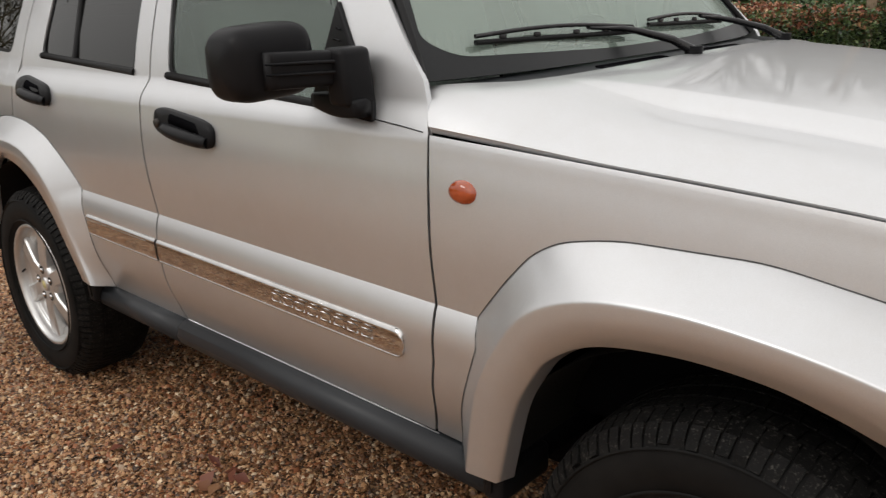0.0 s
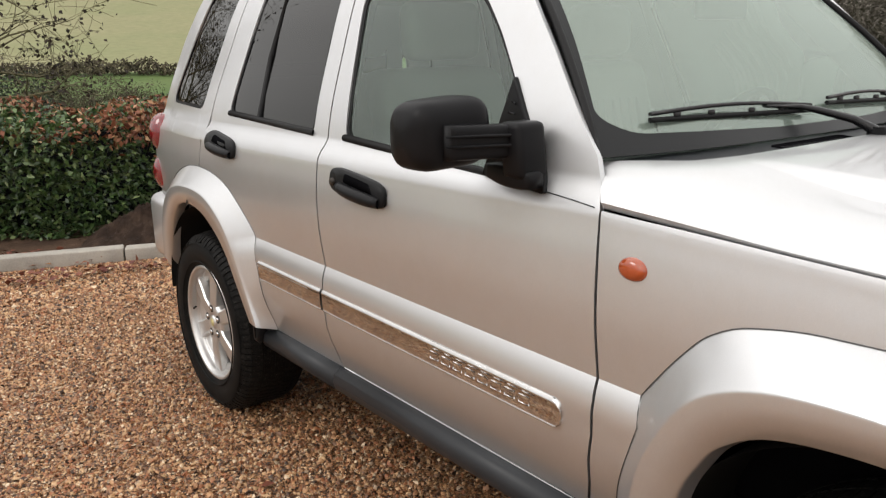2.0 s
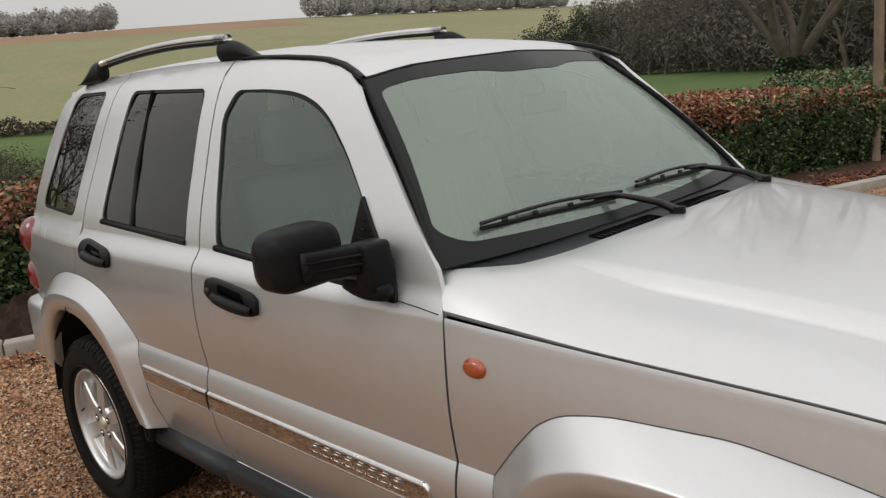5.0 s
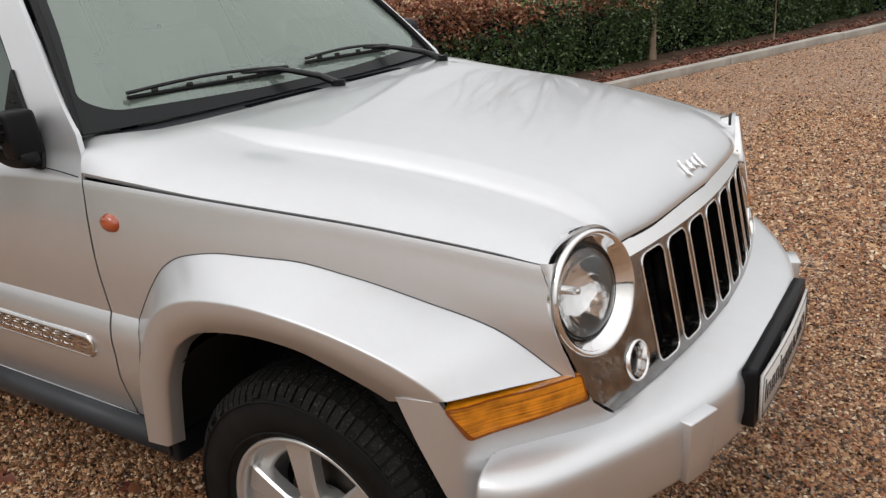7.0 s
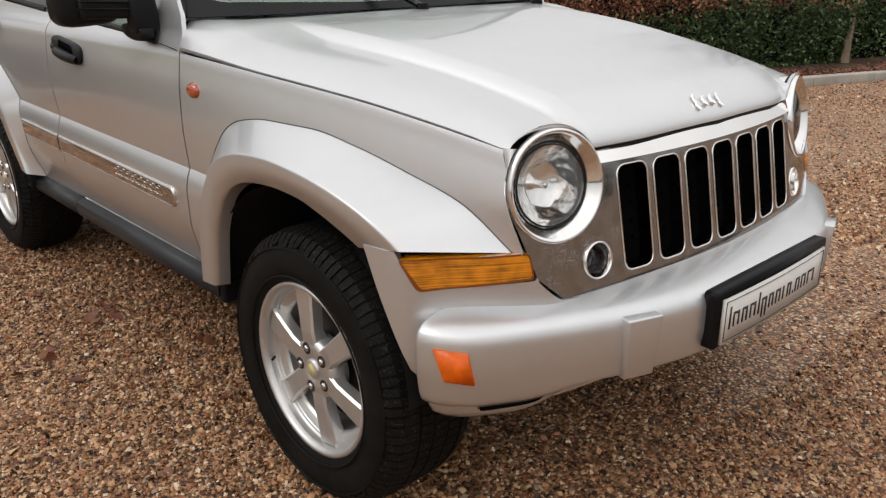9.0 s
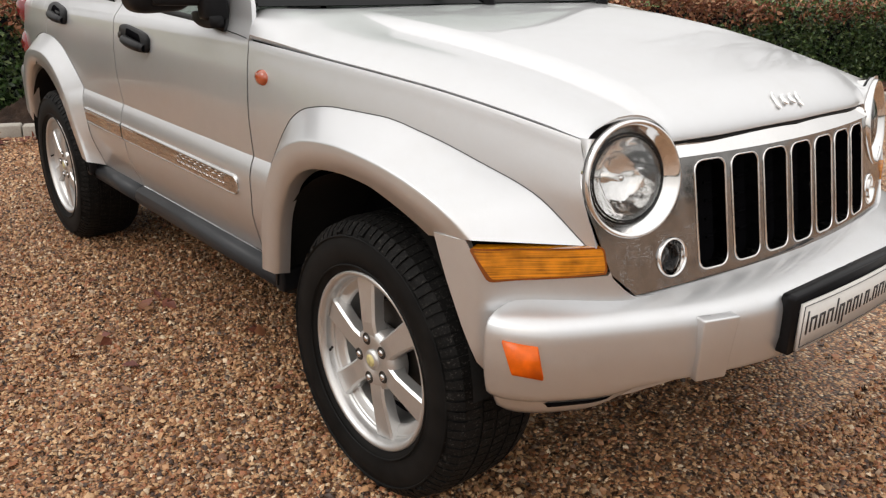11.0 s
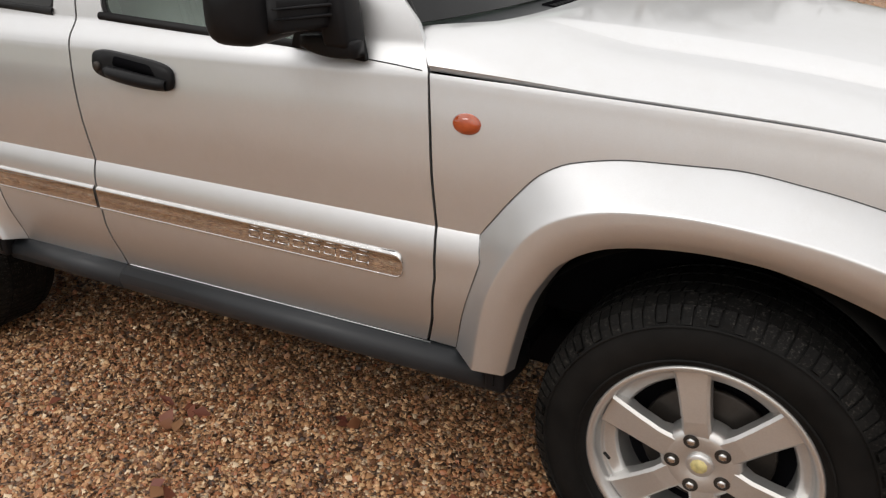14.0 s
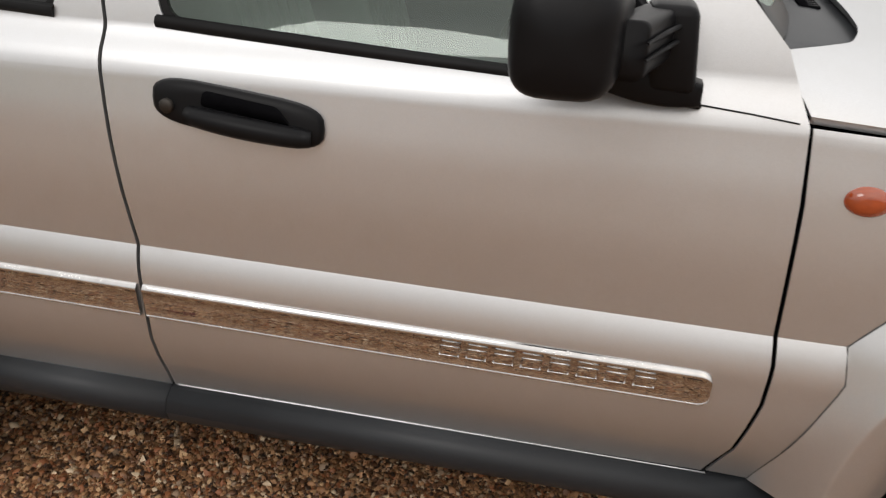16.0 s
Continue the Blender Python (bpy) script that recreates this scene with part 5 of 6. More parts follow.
for w, h, dz in ((0.010, 0.056, 0.008), (0.032, 0.036, 0.0), (0.028, 0.036, 0.0), (0.032, 0.036, 0.0), (0.010, 0.056, 0.008), (0.028, 0.050, -0.008), (0.028, 0.036, 0.0), (0.030, 0.036, 0.0), (0.018, 0.036, 0.0),
                 (0.026, 0.036, 0.0), (0.008, 0.008, -0.014), (0.028, 0.036, 0.0), (0.032, 0.036, 0.0), (0.050, 0.036, 0.0)):
    z0 = 0.570 + dz
    wide, thick = w * 0.80, 0.0055
    strokes = [(x, z0 - h / 2, x + thick, z0 + h / 2)]
    if wide > 0.015:
        strokes += [(x + wide - thick, z0 - h / 2, x + wide, z0 + h / 2), (x + thick, z0 + h / 2 - thick, x + wide - thick, z0 + h / 2)]
    bars = [prism([(a, b), (c, b), (c, d), (a, d)], lambda y, z: (plate_x(y) + 0.0135, y, z), (-0.002, 0, 0)) for a, b, c, d in strokes]
    part("word_bar", joined(*bars), INK, plate)
    x += w + 0.0065

# ---- wheels ----
TYRE_R, RIM_R = 0.368, 0.232


def wheel(centre, name_label):
    """An alloy wheel with six broad spokes, its tyre with a blocked tread, five nuts, cap and brake disc. It faces -y."""
    prof = [(RIM_R - 0.004, -0.020), (RIM_R + 0.014, -0.034), (RIM_R + 0.05, -0.043), (RIM_R + 0.09, -0.042), (TYRE_R - 0.028, -0.028), (TYRE_R - 0.012, -0.010), (TYRE_R - 0.004, 0.012),
            (TYRE_R - 0.002, 0.08), (TYRE_R - 0.002, 0.13), (TYRE_R - 0.004, 0.19), (TYRE_R - 0.012, 0.21), (TYRE_R - 0.04, 0.236), (RIM_R + 0.04, 0.24), (RIM_R, 0.22)]
    flange = lathe([(0.2175, -0.014), (0.220, -0.023), (0.2245, -0.029), (0.230, -0.0315), (0.2355, -0.030), (0.238, -0.018)], 96)
    groove = lathe([(0.2105, 0.006), (0.2135, 0.0045), (0.216, -0.002), (0.2175, -0.014)], 96)
    shelf = lathe([(0.181, 0.026), (0.185, 0.020), (0.1875, 0.0175), (0.206, 0.0125), (0.2095, 0.0105), (0.2105, 0.006)], 96)
    barrel = lathe([(0.176, 0.085), (0.1785, 0.05), (0.181, 0.026)], 96)
    rim = part("wheel", joined(barrel, shelf, groove, flange), ALLOY, None, name_label)
    tyre = part("tyre", lathe(prof, 96), RUBBER, rim, "black rubber tyre with blocked tread")
    # tread blocks
    verts, faces = [], []
    for row, (y0, y1) in enumerate(((-0.012, 0.028), (0.036, 0.072), (0.080, 0.118), (0.126, 0.162), (0.170, 0.206))):
        for k in range(88):
            a0 = 2 * math.pi * (k + 0.5 * (row % 2)) / 88
            a1, skew = a0 + 2 * math.pi / 88 * 0.84, (0.012 if row in (1, 3) else -0.008)
            base = len(verts)
            for r in (TYRE_R - 0.010, TYRE_R + 0.001):
                for a, y in ((a0, y0), (a1, y0), (a1 + skew, y1), (a0 + skew, y1)):
                    rr = r - (0.010 if row == 0 and y == y0 else 0) - (0.010 if row == 4 and y == y1 else 0)
                    verts.append((rr * math.sin(a), y, rr * math.cos(a)))
            faces += [tuple(base + i for i in q) for q in ((4, 7, 6, 5), (0, 1, 5, 4), (1, 2, 6, 5), (2, 3, 7, 6), (3, 0, 4, 7))]
    # lugs that wrap from the tread over the shoulder
    for k in range(88):
        a0 = 2 * math.pi * k / 88
        a1, base = a0 + 2 * math.pi / 88 * (0.80 if k % 2 else 0.74), len(verts)
        low = TYRE_R - (0.044 if k % 2 else 0.036) - 0.006 * math.sin(k * 2.4)
        for r, y in ((low, -0.041), (TYRE_R - 0.024, -0.031), (TYRE_R - 0.007, -0.012)):
            for a in (a0, a1):
                verts.append((r * math.sin(a), y - (0.0 if r == low else 0.0008), r * math.cos(a)))
            for a in (a0, a1):
                verts.append(((r - 0.008) * math.sin(a), y + 0.010, (r - 0.008) * math.cos(a)))
        faces += [tuple(base + i for i in q) for q in ((0, 1, 5, 4), (4, 5, 9, 8), (2, 0, 4, 6), (6, 4, 8, 10), (1, 3, 7, 5), (5, 7, 11, 9), (2, 3, 1, 0))]
    part("tread", (verts, faces, None, False), TREAD, tyre)
    # raised bands on the side wall
    for r in (RIM_R + 0.022, RIM_R + 0.095):
        part("sidewall_band", lathe([(r - 0.003, -0.040), (r, -0.0455), (r + 0.003, -0.041)], 72), RUBBER, tyre)
    # spokes
    for k in range(6):
        bm = bmesh.new()
        prof_s = ((0.055, 0.030, -0.012, 0.03), (0.10, 0.0285, -0.0145, 0.014), (0.15, 0.031, -0.0110, 0.014), (0.185, 0.034, -0.0085, 0.018), (0.205, 0.036, -0.0070, 0.018), (0.2135, 0.037, -0.0064, 0.016))
        rows = []
        for r, hw, yf, dpt in prof_s:
            rows.append([bm.verts.new(v) for v in ((-hw, yf + dpt + 0.02, r), (-hw, yf + 0.006, r), (-hw + 0.006, yf, r), (hw - 0.006, yf, r), (hw, yf + 0.006, r), (hw, yf + dpt + 0.02, r))])
        for a, b in zip(rows, rows[1:]):
            for i in range(5):
                bm.faces.new((a[i], a[i + 1], b[i + 1], b[i]))
        bm.faces.new(rows[-1])
        bmesh.ops.recalc_face_normals(bm, faces=bm.faces)
        bmesh.ops.transform(bm, matrix=Matrix.Rotation(math.pi * 2 * k / 6, 4, "Y"), verts=bm.verts)
        part("spoke", bm, ALLOY, rim)
    part("hub", lathe([(0.0, -0.010), (0.030, -0.011), (0.034, -0.014), (0.062, -0.014), (0.078, -0.010), (0.084, 0.004), (0.084, 0.04)], 48), ALLOY, rim)
    part("centre_cap", lathe([(0.0, -0.019), (0.022, -0.0185), (0.027, -0.015), (0.028, -0.008)], 32), ALLOY, rim, "round cap with a faded gold emblem")
    part("cap_emblem", lathe([(0.0, -0.0198), (0.017, -0.0193), (0.018, -0.018)], 9), BADGE_GOLD, rim)
    for k in range(5):
        a = 2 * math.pi * k / 5 + radians(-12)
        c = (0.056 * math.sin(a), 0, 0.056 * math.cos(a))
        part("nut_recess", lathe([(0.0, -0.0142), (0.0135, -0.0142), (0.0155, -0.0155), (0.0165, -0.014)], 20, c), STEEL, rim)
        part("wheel_nut", lathe([(0.0, -0.020), (0.007, -0.020), (0.0095, -0.017), (0.0095, -0.010)], 6, c), CHROME_DULL, rim)
    part("valve", tube([(-0.203, -0.008, -0.006), (-0.188, -0.024, -0.006)], 0.004, 6), SEAL, rim)
    part("brake_disc", lathe([(0.0, 0.055), (0.135, 0.055), (0.14, 0.058), (0.14, 0.07), (0.0, 0.07)], 40), STEEL, rim)
    # added near-black disc that paints the shade behind the spokes
    part("wheel_backing", lathe([(0.0, 0.085), (0.15, 0.085), (RIM_R - 0.02, 0.074)], 40), DARK, rim)
    rim.matrix_world = Matrix.Translation(centre)
    return rim


first = wheel((0, 0, 0), "silver six-spoke alloy wheel")
spots = ((0.0, -0.838, 0.364, 0, -10.5), (-2.649, -0.834, 0.364, 0, 6), (0.0, 0.838, 0.364, 180, 50), (-2.649, 0.834, 0.364, 180, 10))
for x, y, z, turn_z, spin in spots[1:]:
    c = copy_thing(first, pose(x, y, z, 0, spin, turn_z))
    c.parent = car
x, y, z, turn_z, spin = spots[0]
first.matrix_world = pose(x, y, z, 0, spin, turn_z)
first.parent = car
for x in (0.0, -2.649):
    part("axle", tube([(x, -0.7, 0.36), (x, 0.7, 0.36)], 0.05, 10), DARK, car)
part("underbody", block(-3.2, 0.45, -0.55, 0.55, 0.30, 0.42, 0.03), DARK, car)

# ---- cabin ----
def seat(y):
    s = part("seat", block(-1.55, -1.05, y - 0.25, y + 0.25, 0.66, 0.82, 0.06, 4), LEATHER, car, "pale grey leather front seat")
    back = block(-1.68, -1.52, y - 0.25, y + 0.25, 0.78, 1.36, 0.06, 4, lambda c: (c.x - (c.z - 0.8) * 0.28, c.y * 1.0, c.z))
    part("backrest", back, LEATHER, s)
    for i in range(7):
        py = y - 0.135 + i * 0.045
        part("backrest_pleat", tube([(-1.525 - (z - 0.8) * 0.28, py, z) for z in (0.86, 1.0, 1.15, 1.22)], [0.010, 0.014, 0.014, 0.008], 8), LEATHER, s)
    part("headrest", block(-1.76, -1.66, y - 0.14, y + 0.14, 1.38, 1.56, 0.04, 4), LEATHER, s)


seat(-0.37), seat(0.37)
part("rear_bench", block(-2.5, -2.0, -0.62, 0.62, 0.66, 0.86, 0.06, 3), LEATHER, car)
part("bench_back", block(-2.66, -2.48, -0.62, 0.62, 0.8, 1.32, 0.06, 3, lambda c: (c.x - (c.z - 0.8) * 0.25, c.y, c.z)), LEATHER, car)
dash = part("dashboard", block(-1.02, -0.62, -0.72, 0.72, 0.88, 1.135, 0.05, 4, lambda c: (c.x, c.y, c.z - (0.03 if c.x > -0.8 and c.z > 1 else 0))), TRIM_IN, car, "grey moulded dashboard")
part("instrument_hood", block(-1.04, -0.82, 0.18, 0.56, 1.08, 1.185, 0.045, 4), TRIM_IN, dash)
wheel_m = Matrix.Translation((-1.13, 0.37, 1.10)) @ Matrix.Rotation(radians(-62), 4, "Y")
steer = [wheel_m @ Vector((0.185 * math.cos(2 * math.pi * k / 36), 0.185 * math.sin(2 * math.pi * k / 36), 0)) for k in range(37)]
sw = part("steering_wheel", tube(steer, 0.015, 8, caps=False), PLASTIC, car)
part("steering_boss", tube([wheel_m @ Vector((0, -0.07, 0)), wheel_m @ Vector((0, 0.07, 0))], 0.05, 10), PLASTIC, sw)
for a in (0, 120, 240):
    part("steering_spoke", tube([wheel_m @ Vector((0, 0, 0)), wheel_m @ Vector((0.18 * math.cos(radians(a)), 0.18 * math.sin(radians(a)), 0))], 0.014, 6), PLASTIC, sw)
part("cabin_mirror", block(-1.02, -0.985, -0.03, 0.19, 1.475, 1.54, 0.014, 3), PLASTIC, car)
part("mirror_stalk", tube([(-1.0, 0.08, 1.53), (-1.02, 0.06, 1.62)], 0.010, 6), PLASTIC, car)
both("door_lining", sheet([(-1.72, 0.5), (-0.66, 0.5), (-0.66, 1.11), (-0.8, 1.13), (-1.72, 1.16)], side_in(0.075), du=0.3, dv=0.2, depth=0), TRIM_IN, car)
both("pillar_lining", sheet([(-1.86, 1.16), (-1.66, 1.16), (-1.72, 1.64), (-1.86, 1.64)], side_in(0.05), du=0.3, dv=0.3, depth=0), LINING, car)
both("pillar_lining", sheet([(-0.75, 1.2), (-0.82, 1.15), (-1.18, 1.56), (-1.1, 1.6)][::-1], side_in(0.03), du=0.3, dv=0.3, depth=0), TRIM_IN, car)

# wipers
def wiper(tip, elbow, pivot):
    """An arm from its pivot over an elbow, and a blade in its frame towards the tip."""
    tip, elbow, pivot = Vector(tip), Vector(elbow), Vector(pivot)
    arm = part("wiper", tube([pivot, pivot.lerp(elbow, 0.3) + Vector((0, 0, 0.014)), pivot.lerp(elbow, 0.75) + Vector((0, 0, 0.014)), elbow + Vector((0, 0, 0.010)), elbow.lerp(tip, 0.25) + Vector((0, 0, 0.016))],
                             [0.018, 0.014, 0.012, 0.010, 0.007], 8, 0.7), GLOSS_BLACK, car, "black wiper arm with a wet rubber blade")
    far = elbow + (elbow - tip) * 0.10
    part("wiper_blade", tube([tip.lerp(far, i / 10) for i in range(11)], 0.006, 6), SEAL, arm)
    part("blade_frame", tube([tip.lerp(far, i / 10) + Vector((0, 0, 0.012 + 0.012 * math.sin(math.pi * i / 10))) for i in range(11)], 0.005, 6), GLOSS_BLACK, arm)
    for i in (1.5, 3.5, 6, 8):
        a = tip.lerp(far, i / 10)
        part("blade_clip", block(a.x - 0.004, a.x + 0.004, a.y - 0.010, a.y + 0.010, a.z + 0.002, a.z + 0.014, 0.002, 1), GLOSS_BLACK, arm)
    part("wiper_cap", tube([pivot - Vector((0, 0, 0.02)), pivot + Vector((0, 0, 0.012))], 0.022, 12), PLASTIC, arm)


def on_glass(y, t, lift=0.014):
    return screen(y, t, lift)


wiper(on_glass(-0.615, 0.105), on_glass(-0.14, 0.085), (-0.50, -0.02, 1.203))
wiper(on_glass(0.0, 0.105), on_glass(0.40, 0.085), (-0.505, 0.56, 1.198))

# ---- rear end ----
for s in (-1, 1):
    tail = loft(lambda a, b: (-3.39 - 0.05 * math.sin(math.pi * b) + 0.02 * a, s * (0.745 - 0.012 * a - 0.10 * (1 - b)), 0.80 + 0.36 * a), 12, 6)
    tl = part("tail_lamp", tail if s > 0 else (tail[0], [tuple(reversed(f)) for f in tail[1]], None), RED, car, "red tail lamp in two rounded lobes")
    for z in (0.89, 1.07):
        bm = bmesh.new()
        bmesh.ops.create_uvsphere(bm, u_segments=16, v_segments=10, radius=1)
        bmesh.ops.transform(bm, matrix=Matrix.Translation((-3.40, s * 0.718, z)) @ Matrix.Diagonal((0.085, 0.068, 0.092, 1)), verts=bm.verts)
        for f in bm.faces:
            f.smooth = True
        part("lamp_lobe", bm, RED, tl)
part("tailgate", sheet([(-0.66, 0.55), (0.66, 0.55), (0.66, 1.2), (0.5, 1.70), (-0.5, 1.70), (-0.66, 1.2)][::-1], lambda y, z: (-3.44 + 0.25 * ease(1.1, 1.75, z), y, z), du=0.1, dv=0.1, depth=0.02), PAINT, car)
part("rear_bumper", block(-3.50, -3.22, -0.80, 0.80, 0.48, 0.79, 0.05, 3), PAINT, car)
part("rear_window", prism(fillet([(-0.55, 1.18), (0.55, 1.18), (0.45, 1.62), (-0.45, 1.62)], 0.05), lambda y, z: (-3.45 + 0.25 * ease(1.1, 1.75, z), y, z), (0.004, 0, 0)), GLOSS_BLACK, car)

# ---- ground: one sheet, gravel up to the kerb, then soil, meadow and the fields that rise beyond a valley ----
K0, A, N = Vector((-5.27, 0.0, 0.0)), Vector((0.352, 0.936, 0)), Vector((-0.936, 0.352, 0))


def place(along, out, z=0.0):
    return K0 + A * along + N * out + Vector((0, 0, z))


RISE = curve((0.0, 0.02), (2.5, 0.02), (10, -0.7), (40, -3.2), (80, -5.6), (120, -5.8), (160, -3.5), (200, 1.0), (260, 9.0), (340, 21.0), (430, 34.5), (500, 44.0), (560, 47.0), (700, 44.0), (2600, 40.0))


def bend(along):
    """The kerb swings towards the drive past the car."""
    return -0.34 * ease(3, 7, along)


def land_z(along, out):
    if out <= 2.5:
        return 0.0 if out < 0.14 else 0.02 + 0.03 * noise.noise((along * 0.8, out * 2, 0))
    base = RISE(out)
    if base < 0:
        base *= 1 - 0.92 * ease(4, 26, along)
    return base + 0.012 * max(0.0, out - 150) * noise.noise((along * 0.004, out * 0.004, 3.1)) + 0.05 * noise.noise((along * 0.1, out * 0.1, 0))


outs = [-1500, -600, -200, -60, -30, -20, -14, -10, -8, -6, -4, -2, -1, 0.0, 0.13, 0.5, 0.9, 1.4, 2.5, 5, 10, 20, 30, 42, 60, 80, 100, 120, 140, 160, 180, 200, 225, 250, 280, 310, 340, 380, 430, 480, 520, 560, 620, 700, 1000, 2600]
alongs = [-1800, -900, -500, -330, -240, -180, -130, -90, -60, -40, -25, -15, -10, -7, -5, -3, -1, 1, 3, 5, 7, 9, 12, 16, 22, 30, 40, 55, 75, 100, 130, 170, 220, 280, 360, 460, 600, 900, 1800]
verts = [tuple(place(a, o + (bend(a) if -0.01 < o < 0.2 else 0.0), land_z(a, o))) for o in outs for a in alongs]
w = len(alongs)
faces, kinds = [], []
for i in range(len(outs) - 1):
    for j in range(w - 1):
        faces.append((i * w + j, i * w + j + 1, (i + 1) * w + j + 1, (i + 1) * w + j))
        o = outs[i]
        kinds.append(0 if o < 0.13 or o < 0 else 1 if o < 2.5 else 2 if o < 180 else 4 if 430 <= o < 480 and alongs[j] < 120 else 3)
me = mesh_of("ground", verts, [tuple(reversed(f)) for f in faces])
for mt in (GRAVEL, SOIL, GRASS, FIELD, PLOUGH):
    me.materials.append(mt)
me.polygons.foreach_set("material_index", kinds)
ground = new("ground", me)
tagged(ground, "damp brown gravel drive with soil, meadow and rising winter fields beyond", "ground", kind="structure")

# kerb of concrete edging stones
kerb = new("kerb")
tagged(kerb, "weathered concrete kerb edging the gravel", "kerb", kind="structure")
stone = block(-0.455, 0.455, -0.065, 0.065, -0.05, 0.095, 0.012, 2)
kme = bpy.data.meshes.new("kerb_stone")
stone.to_mesh(kme)
stone.free()
kme.materials.append(CONCRETE)
rnd = random.Random(4)
for i in range(-8, 34):
    ob = new("kerb_stone", kme)
    ob.parent = kerb
    p = place(i * 0.92, 0.065 + bend(i * 0.92) + rnd.uniform(-0.008, 0.008))
    ob.matrix_world = Matrix.Translation(p + Vector((0, 0, rnd.uniform(-0.008, 0.006)))) @ Matrix.Rotation(math.atan2(A.y, A.x) + rnd.uniform(-0.008, 0.008), 4, "Z")


def from_arrays(name, verts, quads, material, k=4):
    """A mesh object from numpy arrays of vertices and of faces with k corners."""
    me = bpy.data.meshes.new(name)
    me.vertices.add(len(verts))
    me.vertices.foreach_set("co", np.asarray(verts, np.float32).ravel())
    me.loops.add(quads.size)
    me.loops.foreach_set("vertex_index", quads.astype(np.int32).ravel())
    me.polygons.add(len(quads))
    me.polygons.foreach_set("loop_start", np.arange(0, quads.size, k, dtype=np.int32))
    me.polygons.foreach_set("loop_total", np.full(len(quads), k, np.int32))
    me.update(calc_edges=True)
    me.materials.append(material)
    return new(name, me)


rng = np.random.default_rng(7)


def turned(n, tilt=1.0):
    """n random frames (n, 3, 3)."""
    q = rng.normal(size=(n, 4)) * [1, tilt, tilt, 1]
    q /= np.linalg.norm(q, axis=1, keepdims=True)
    w, x, y, z = q.T
    return np.stack([1 - 2 * (y * y + z * z), 2 * (x * y - z * w), 2 * (x * z + y * w), 2 * (x * y + z * w), 1 - 2 * (x * x + z * z), 2 * (y * z - x * w),
                     2 * (x * z - y * w), 2 * (y * z + x * w), 1 - 2 * (x * x + y * y)], 1).reshape(n, 3, 3)


def pebbles(name, centres, size, label):
    """Loose stones half sunk in the bed: each an uneven faceted cap."""
    n = len(centres)
    base = np.array([(1, 0, -0.25), (0, 1, -0.25), (-1, 0, -0.25), (0, -1, -0.25), (0, 0, 1)], float)
    r = size[:, None] * rng.uniform(0.75, 1.25, (n, 3)) * [1.0, 0.85, 0.62]
    v = base[None] * r[:, None] * rng.uniform(0.8, 1.2, (n, 5, 1))
    v[:, 4, :2] += rng.normal(size=(n, 2)) * size[:, None] * 0.3
    v = np.einsum("nij,nkj->nki", turned(n, 0.3), v) + centres[:, None]
    t = np.array([(0, 1, 4), (1, 2, 4), (2, 3, 4), (3, 0, 4)])
    ob = from_arrays(name, v.reshape(-1, 3), (t[None] + 5 * np.arange(n)[:, None, None]).reshape(-1, 3), STONES, 3)
    return tagged(ob, label, "gravel", kind="stuff")


def scatter(x0, x1, y0, y1, per_m2):
    n = int((x1 - x0) * (y1 - y0) * per_m2)
    return np.stack([rng.uniform(x0, x1, n), rng.uniform(y0, y1, n), np.full(n, 0.002)], 1)


near = np.concatenate([scatter(-2.4, 2.0, -1.75, -0.35, 12500), scatter(-4.4, -2.4, -1.9, -0.3, 9000), scatter(0.6, 2.2, -0.35, 2.2, 8500), scatter(2.0, 2.9, -1.75, 2.2, 6500), scatter(-2.4, 0.6, -0.35, 0.3, 4000)])
far_s = np.concatenate([scatter(-6.0, -4.4, -2.6, 0.8, 5000), scatter(-4.4, -2.9, -0.3, 2.4, 3500), scatter(2.9, 4.5, -1.75, 2.2, 2600), scatter(-0.4, 3.4, 2.2, 6.0, 4200), scatter(-5.0, 0.6, 0.8, 7.0, 600), scatter(-4.4, 2.6, -3.2, -1.75, 1500), scatter(-2.5, 3.0, 6.0, 13.0, 500)])
def on_drive(c):
    a = np.clip(((c - np.array(K0)) @ np.array(A) - 3) / 4, 0, 1)
    return c[((c - np.array(K0)) @ np.array(N)) < -0.02 - 0.34 * a * a * (3 - 2 * a)]


near = on_drive(near)
far_s = on_drive(far_s)
near[:, 2] += rng.uniform(-0.004, 0.006, len(near))
pebbles("gravel", near, rng.gamma(9, 0.00083, len(near)), "loose tan, rust and grey pebbles of the drive")
pebbles("gravel", far_s, rng.gamma(9, 0.00115, len(far_s)), "loose tan, rust and grey pebbles of the drive")


def leaves(name, centres, length, width, material, label, category, up=0.5):
    """Folded leaves, two faces each."""
    n = len(centres)
    L = length * rng.uniform(0.7, 1.3, (n, 1))
    W = width * rng.uniform(0.7, 1.3, (n, 1))
    z = np.zeros((n, 1))
    pts = np.stack([np.concatenate(c, 1) for c in ((-L, z, z), (z, -W, 0.25 * W), (L, z, -0.2 * L), (z, W, 0.25 * W))], 1)
    v = np.einsum("nij,nkj->nki", turned(n, up), pts) + centres[:, None]
    t = np.array([(0, 1, 2), (0, 2, 3)])
    ob = from_arrays(name, v.reshape(-1, 3), (t[None] + 4 * np.arange(n)[:, None, None]).reshape(-1, 3), material, 3)
    return tagged(ob, label, category, kind="stuff") if category else ob


